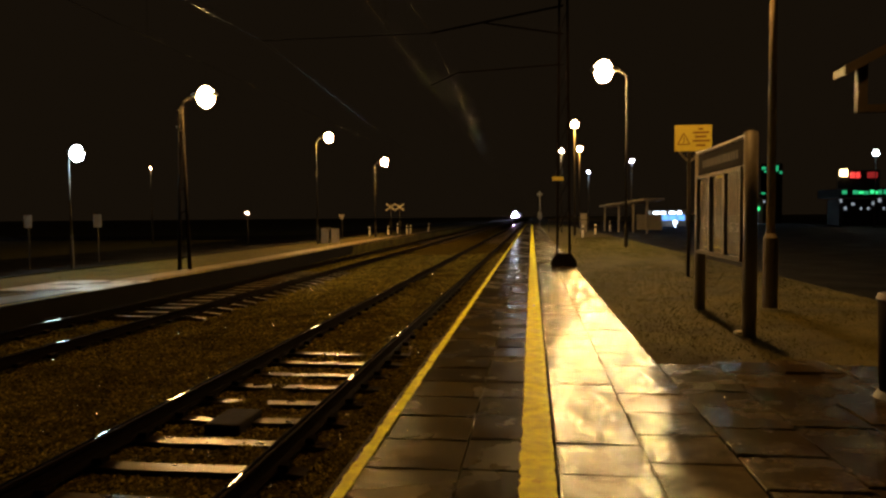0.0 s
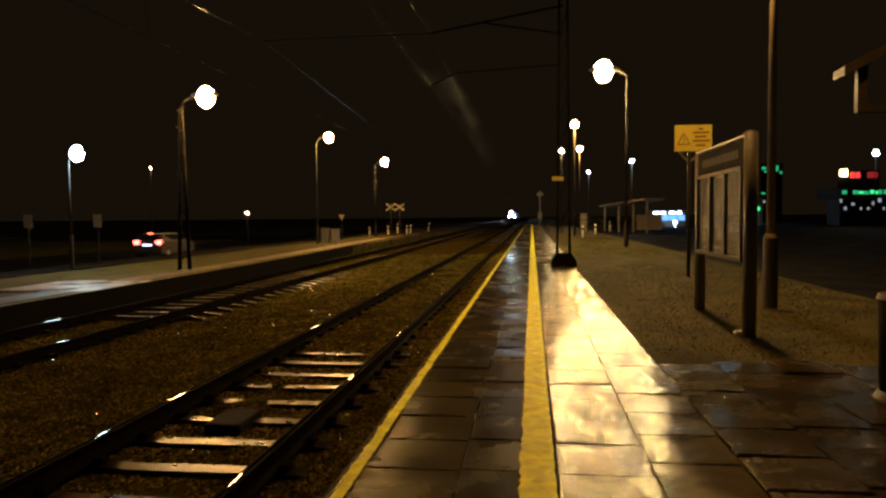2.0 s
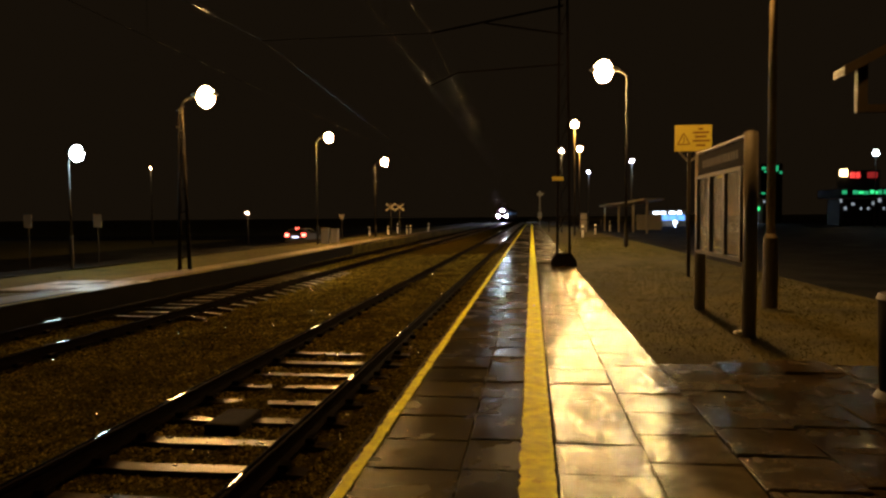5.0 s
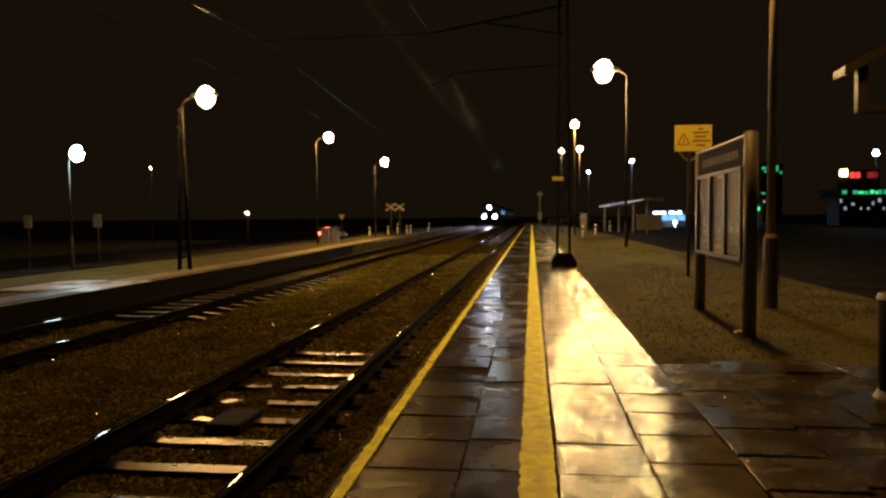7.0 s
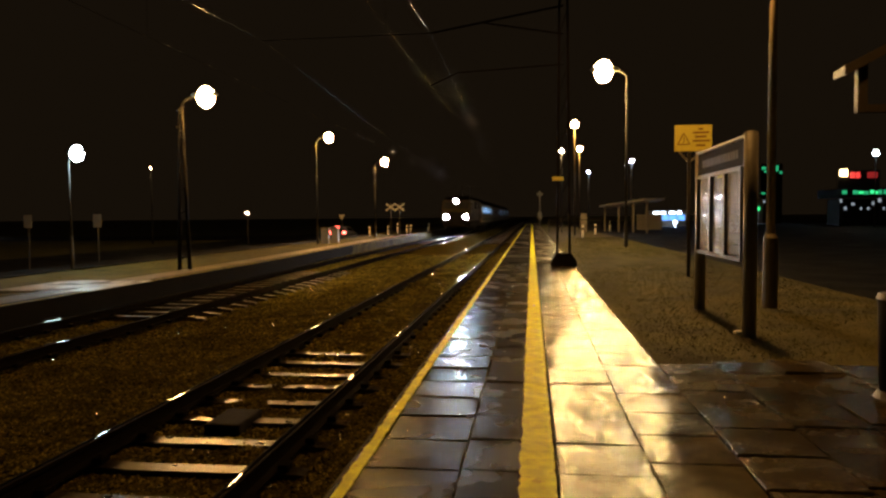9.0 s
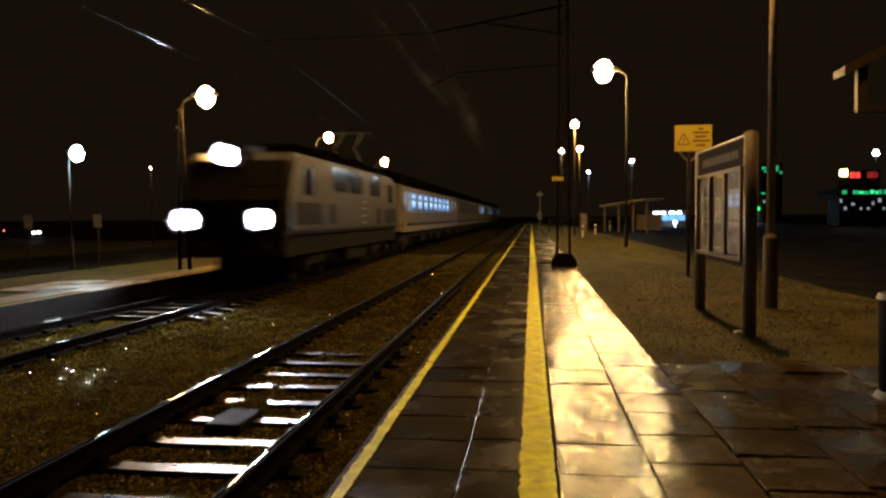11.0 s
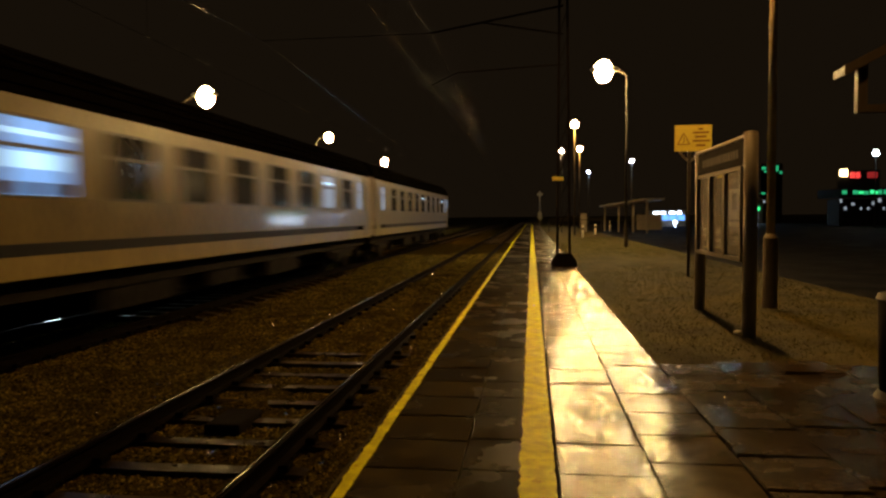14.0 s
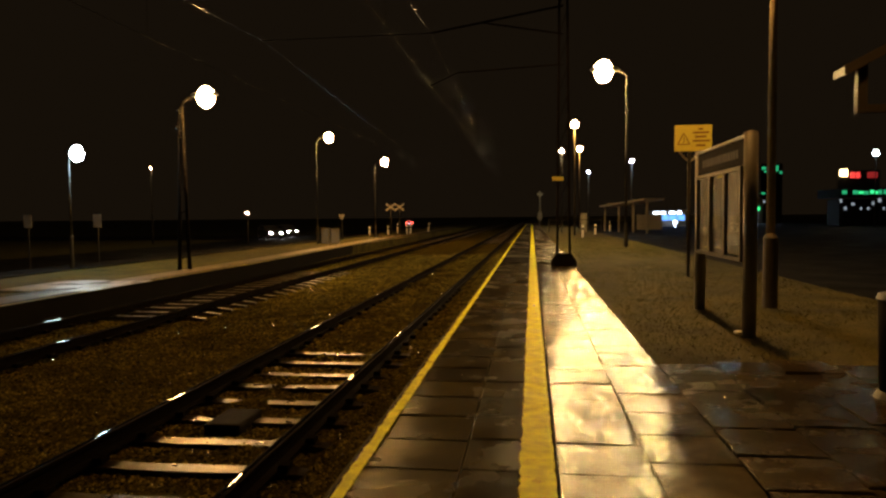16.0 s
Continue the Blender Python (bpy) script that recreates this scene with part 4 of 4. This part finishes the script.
def filling_station():
    root = thing("filling_station", pose(45.0, 110, -0.55), "filling station with green band, red sign and white lamps", "filling station")
    bm = B()
    box(bm, 0.5, 14, 0.3, 9, 4.3, 5.6, bevel=0.05)
    part("canopy", bm, HEADER_DARK, root)
    r = random.Random(5)
    x = 0.6
    while x < 13:
        w = r.uniform(0.35, 0.9)
        bm = B()
        box(bm, x, x + w, 0.2, 0.298, 4.75 + r.uniform(-0.1, 0.05), 5.2 + r.uniform(-0.1, 0.15), bevel=0.02)
        part("green_light", bm, GREEN_A if r.random() < 0.5 else GREEN_B, root)
        x += w + r.choice((0.1, 0.25, 0.8))
    for x, z in ((1.2, 0), (7, 0), (13, 0)):
        bm = B()
        box(bm, x - 0.2, x + 0.2, 2, 2.4, 0, 4.3)
        part("column", bm, HEADER_DARK, root)
    x = 0.5
    while x < 13:
        w = r.uniform(0.15, 0.5)
        z = r.choice((3.1, 3.5, 2.4))
        bm = B()
        box(bm, x, x + w, 0.6, 0.75, z, z + r.uniform(0.2, 0.6), bevel=0.02)
        part("shop_light", bm, SHOP_DIM, root)
        x += w + r.uniform(0.2, 0.8)
    bm = B()
    box(bm, 4.0, 14, 9.2, 14, 0, 4.2)
    part("building", bm, HEADER_DARK, root)
    bm = B()
    box(bm, 0.4, 1.4, 0.4, 0.7, 7.4, 8.4, bevel=0.1)
    part("sign_lamp", bm, SHOP_AMBER, root, "amber sign lamp")
    for x0, x1 in ((1.8, 2.5), (2.6, 3.2), (4.2, 5.6)):
        bm = B()
        box(bm, x0, x1, 0.4, 0.7, 7.1, 8.0, bevel=0.15)
        part("red_sign", bm, SHOP_RED if x0 < 4 else SHOP_RED_DIM, root, "red lit sign letter shape")
    bm = B()
    box(bm, 0.2, 6.0, 0.72, 1.0, 5.6, 8.3)
    part("sign_frame", bm, HEADER_DARK, root)


def green_sign():
    """A lit low shop with a tall pylon whose lights are green, far behind the notice board."""
    root = thing("roadside_store", pose(38, 150, -0.55), "far shop with a white lit front and green band", "shop")
    bm = B()
    box(bm, 0, 9.0, 0.5, 8, 0, 5.2)
    part("wall", bm, GREY_PAINT, root)
    for k in range(3):
        bm = B()
        box(bm, 0.3 + k * 2.6, 2.6 + k * 2.6, 0.4, 0.498, 0.5, 2.4, bevel=0.02)
        part("shop_window", bm, SHOP_WHITE, root, "white lit window")
    bm = B()
    box(bm, 0.2, 8.4, 0.3, 0.498, 2.6, 3.4, bevel=0.03)
    part("green_band", bm, GREEN_A, root, "green lit band")
    bm = B()
    box(bm, 8.6, 12.8, 0.6, 1.0, 0, 12.2)
    part("pylon", bm, HEADER_DARK, root)
    for x, z, w, h in ((8.7, 11.0, 0.9, 0.6), (9.2, 10.4, 0.5, 0.4), (11.4, 10.6, 0.6, 1.2), (12.2, 10.1, 0.5, 0.5), (8.7, 6.0, 0.8, 0.35), (9.1, 4.2, 0.4, 0.5)):
        bm = B()
        box(bm, x, x + w, 0.5, 0.598, z, z + h, bevel=0.05)
        part("green_light", bm, GREEN_B if z > 5 else SHOP_DIM, root, "green lit shape")


def station_canopy():
    """The end of a station building whose pitched canopy reaches towards the lawn."""
    root = thing("station_building", pose(5.78, 14.6, 0.14), "station building with a pale timber canopy under a pitched roof", "building")
    bm = B()
    box(bm, 1.62, 6, -1.0, -0.2, -0.34, 5.0)
    part("wall", bm, CONCRETE, root)
    bm = B()
    prism(bm, [(0.02, 3.78), (0.02, 3.93), (4.0, 6.0), (4.0, 5.85)], "y", -0.6, -0.1)
    part("roof", bm, DARK_STEEL, root)
    bm = B()
    prism(bm, [(0.0, 3.76), (0.0, 3.95), (4.0, 6.03), (4.0, 5.84)], "y", -0.66, -0.602)
    part("bargeboard", bm, PALE_WOOD, root)
    bm = B()
    box(bm, 0.32, 0.5, -0.45, -0.3, 3.1, 4.02, bevel=0.01)
    part("hanging_post", bm, PALE_WOOD, root)
    bm = B()
    box(bm, 0.5, 1.62, -0.44, -0.31, 3.1, 3.25, bevel=0.01)
    part("tie_beam", bm, PALE_WOOD, root)


def litter_bin():
    root = thing("litter_bin", pose(2.66, 5.37, 0), "dark round litter bin with a dull rim on the paving", "litter bin")
    bm = B()
    tube(bm, (0, 0, 0.03), (0, 0, 0.72), 0.15, 0.17, seg=28)
    part("body", bm, MAST_DARK, root, smooth=True)
    bm = B()
    tube(bm, (0, 0, 0.72), (0, 0, 0.76), 0.18, 0.165, seg=28)
    part("rim", bm, HOUSING, root, "dull metal rim")
    bm = B()
    tube(bm, (0, 0, 0.0), (0, 0, 0.05), 0.19, 0.16, seg=28)
    part("foot", bm, HOUSING, root)


def track_box():
    root = thing("track_device", pose(-2.78, 6.2, -0.63), "black rubber-covered track device lying between the rails", "track device")
    bm = B()
    box(bm, -0.17, 0.17, -0.3, 0.26, 0, 0.12, bevel=0.03)
    part("housing", bm, MAST_DARK, root)
    bm = B()
    tube(bm, (-0.16, 0.1, 0.05), (-0.55, 0.2, 0.03), 0.025, seg=8)
    part("cable", bm, MAST_DARK, root)


def grit():
    """Small wet stones washed over the worn paving, thickest in one drift."""
    rng = np.random.default_rng(12)
    n = 2600
    t = rng.random(n)
    x = np.concatenate([rng.normal(1.3, 0.22, n // 2) + t[: n // 2] * 0.55, rng.uniform(1.14, 3.0, n - n // 2)])
    y = np.concatenate([5.6 - t[: n // 2] * 1.6 + rng.normal(0, 0.14, n // 2), rng.uniform(3.2, 6.4, n - n // 2)])
    keep = x > 1.14
    x, y = x[keep], y[keep]
    n = len(x)
    size = rng.uniform(0.002, 0.0065, n)
    base = np.array([(1, 0, 0), (-0.5, 0.87, 0), (-0.5, -0.87, 0), (0, 0, 0.8)])
    shape = base[None] * rng.uniform(0.6, 1.4, (n, 4, 1)) * size[:, None, None]
    v = shape + np.stack([x, y, np.full(n, 0.001)], -1)[:, None]
    f = np.array([(0, 1, 3), (1, 2, 3), (2, 0, 3)])[None] + (np.arange(n) * 4)[:, None, None]
    tagged(raw("grit", v.reshape(-1, 3).tolist(), f.reshape(-1, 3).tolist(), BALLAST_WET), "small wet glistening stones washed over the worn paving", "gravel", kind="stuff")


def glint_stone():
    # Small white stone added to stand in for a glint on the strip.
    bm = B()
    bmesh.ops.create_icosphere(bm, subdivisions=1, radius=0.02)
    for v in bm.verts:
        v.co.z *= 0.6
    ob = part("glint_stone", bm, SIGN_WHITE)
    ob.matrix_basis = pose(0.03, 10.39, 0.016)
    tagged(ob, "small white stone standing in for a glint on the yellow warning strip", "stone")


def litter():
    bm = B()
    bmesh.ops.create_icosphere(bm, subdivisions=2, radius=0.05)
    r = random.Random(8)
    for v in bm.verts:
        v.co *= r.uniform(0.7, 1.15)
        v.co.z *= 0.6
    ob = part("crumpled_paper", bm, SIGN_WHITE)
    ob.matrix_basis = pose(2.27, 8.05, 0.03)
    tagged(ob, "small crumpled white paper on the wet lawn", "litter")


def railing(x0, x1, y, base):
    root = thing("railing", pose(x0, y, base), "low grey tube railing beyond the platform end", "railing")
    n = 5
    for k in range(n):
        bm = B()
        x = (x1 - x0) * k / (n - 1)
        tube(bm, (x, 0, -0.1), (x, 0, 1.1), 0.04, seg=8)
        part("post", bm, POST, root)
    for z in (0.55, 1.08):
        bm = B()
        tube(bm, (0, 0, z), (x1 - x0, 0, z), 0.03, seg=8)
        part("rail", bm, POST, root)


def signal_post(x, y):
    root = thing("railway_signal", pose(x, y, 0), "slim dark railway signal post with a small cross plate", "signal")
    bm = B()
    tube(bm, (0, 0, -0.5), (0, 0, 4.4), 0.07, seg=10)
    part("post", bm, GREY_PAINT, root)
    bm = B()
    box(bm, -0.45, 0.45, -0.09, -0.07, 4.3, 4.55)
    box(bm, -0.13, 0.13, -0.1, -0.08, 4.0, 4.85)
    part("plate", bm, HOUSING, root)
    bm = B()
    box(bm, -0.3, 0.3, -0.1, -0.075, 0.9, 1.9)
    part("lower_plate", bm, HOUSING, root)


def grass(name, areas, n, seed, label):
    rng = np.random.default_rng(seed)
    verts, faces = [], []
    for x0, x1, y0, y1, z, share in areas:
        for _ in range(int(n * share)):
            y = y0 * (y1 / y0) ** rng.random()
            x = rng.uniform(x0, x1)
            h = rng.uniform(0.006, 0.018) * (1 + 0.01 * y)
            a = rng.uniform(0, 6.28)
            w = rng.uniform(0.003, 0.007) * (1 + 0.05 * y)
            dx, dy = math.cos(a) * w, math.sin(a) * w
            lx, ly = rng.uniform(-0.6, 0.6, 2) * h
            i = len(verts)
            verts += [(x - dx, y - dy, z), (x + dx, y + dy, z), (x + lx, y + ly, z + h)]
            faces.append((i, i + 1, i + 2))
    tagged(raw(name, verts, faces, GRASS), label, "grass", kind="stuff")


SHOP_BLUE = glow("blue_shop_light", (0.12, 0.35, 1.0), 1.6)
SHOP_WHITE = glow("white_shop_light", (0.65, 0.8, 1.0), 9.0)
SHOP_DIM = glow("dim_shop_light", (0.7, 0.8, 0.9), 0.3)
SHOP_AMBER = glow("amber_shop_light", (1.0, 0.7, 0.3), 12.0)
SHOP_RED = glow("red_shop_light", (1.0, 0.06, 0.05), 0.9)
SHOP_RED_DIM = glow("dim_red_shop_light", (1.0, 0.05, 0.05), 0.2)
GREEN_A = glow("green_shop_light", (0.05, 1.0, 0.3), 1.0)
GREEN_B = glow("dim_green_shop_light", (0.05, 1.0, 0.4), 0.3)
PALE_WOOD = material("pale_painted_timber", (0.015, 0.012, 0.008), rough=0.5, vary=0.2, scale=5)

bus_shelter()
kiosk()
filling_station()
green_sign()
station_canopy()
litter_bin()
track_box()
grit()
glint_stone()
litter()
railing(1.4, 5.6, 58, -0.05)
signal_post(1.15, 100)
cabinet(4.35, 60, 0.5, 1.6, -0.03, "grey equipment cabinet by the railing")
cabinet(-12.38, 41, 0.45, 0.95, BANK_Z, "small grey equipment cabinet on the grass bank")
cabinet(-11.85, 41.3, 0.42, 0.9, BANK_Z, "small grey equipment cabinet on the grass bank")
for x, y, base, h, lean in ((-13.94, 59.2, BANK_Z, 0.75, 0), (-13.05, 62.8, BANK_Z, 0.75, 0), (-12.98, 67.0, BANK_Z, 1.0, 0), (-11.63, 64.6, BANK_Z, 0.8, 0), (-11.7, 66.8, BANK_Z, 0.8, 5), (-10.6, 71.2, BANK_Z, 0.95, 6), (3.2, 45, -0.05, 0.8, 0), (4.6, 52, -0.05, 0.8, 0), (7.6, 70, -0.1, 0.9, 0)):
    marker_post(x, y, base, h, "white leaning marker post" if lean else "short white marker post with a dark band", lean)
crossing_sign(-12.2, 60, BANK_Z)
crossing_sign(-11.6, 61, BANK_Z)
traffic_sign(-23.4, 30, 1.3, -0.95, 0.42, 0.6, "pale rectangular road sign on a steel post", False, GREY_PAINT)
traffic_sign(-19.9, 30.0, 1.3, -0.95, 0.4, 0.6, "pale rectangular road sign beside a lamp post", False, GREY_PAINT)
traffic_sign(-13.84, 50, 1.35, BANK_Z, 0.5, 0.45, "triangular road sign on a steel post", True, GREY_PAINT)
far_post_lamp(-34.4, 60, 6.0, -0.95, LAMP_DIM, "dim distant street lamp behind the road", 0.09)
far_post_lamp(-25.3, 60, 1.85, -0.97, LAMP_DIM, "low amber lamp post beyond the road", 0.065)
far_post_lamp(3.0, 50, 7.75, -0.05, LAMP_FAR, "tall street lamp with a glowing sodium lantern by the platform end", 0.32)
lamp(3.0, 50, 7.3, 900, SODIUM)
far_post_lamp(5.0, 75, 8.4, -0.05, LAMP_FAR, "tall street lamp with a glowing sodium lantern by the platform end", 0.32)
lamp(5.0, 75, 7.9, 900, SODIUM)
far_post_lamp(3.8, 90, 9.6, -0.05, LAMP_DIM, "distant street lamp with an amber lantern", 0.3)
far_post_lamp(7.1, 90, 6.9, -0.05, LAMP_DIM_WHITE, "distant street lamp with a white lantern", 0.22)
far_post_lamp(11.05, 80, 7.4, -0.4, LAMP_DIM_WHITE, "distant street lamp with a white lantern", 0.28)
far_post_lamp(45.5, 100, 9.4, -0.6, LAMP_STATION, "white street lamp by the filling station", 0.5)
grass("lawn_grass", [(1.16, 5.4, 6.55, 45, -0.03, 1.0)], 42000, 2, "short worn wet grass of the lawn")
grass("bank_grass", [(-13.9, -10.3, 8, 50, BANK_Z, 1.0)], 9000, 3, "short wet grass of the bank")

loco = locomotive()
coaches = [
    coach("white and grey passenger coach with lit blue-white windows", range(10), lit_doors=(0, 1), saloons=8, lead=0.98),
    coach("white and grey passenger coach with dark windows", ()),
    coach("white and grey passenger coach with a few lit windows", (0, 2, 8, 10), lit_tubes=(8,), lit_doors=(0,)),
    coach("white and grey passenger coach with dark windows between lit ends", (0, 10), lit_tubes=(5, 9), lit_doors=(1,)),
]
silver_car = car("silver hatchback with red tail lights on the wet road")
oncoming = [car("hatchback with lit headlights coming along the road"), car("hatchback with bright headlights on the wet road")]


def motions():
    front = [(0.0, 313.0), (7.0, 123.8), (9.0, 68.8), (11.3, 8.5), (12.0, -10.0), (13.0, -36.1), (14.0, -62.4), (15.0, -88.6), (16.0, -114.8)]
    for ob, back in [(loco, 0.0)] + [(c, 15.0 + 24.5 * i) for i, c in enumerate(coaches)]:
        walk(ob, [(t, pose(TRACKS["far"], y + back, RAIL_Z)) for t, y in front])
    road = [(0.0, -28.0, 22.5), (1.0, -25.6, 34.0), (2.0, -22.6, 40.9), (3.0, -20.6, 46.0), (4.0, -19.6, 52.2), (6.3, -18.4, 60.3), (7.0, -18.1, 62.3), (8.0, -17.8, 64.4), (9.2, -17.8, 64.6), (11.5, -18.5, 85.0), (13.5, -21.0, 120.0), (16.0, -30.0, 170.0)]
    walk(silver_car, [(t, pose(x, y, ROAD_Z, 0, 0, 12 if t > 11 else 0)) for t, x, y in road])
    for ob, x, y in ((oncoming[0], -29.8, 77.0), (oncoming[1], -31.4, 87.0)):
        rows = [(0.0, x - 46.0, -90), (9.2, x - 45.0, -90), (12.5, x - 24.0, -90), (14.5, x - 6.0, -100), (15.5, x - 1.0, -130), (16.0, x, -140)]
        walk(ob, [(t, pose(v, y, ROAD_Z, 0, 0, a)) for t, v, a in rows])


motions()
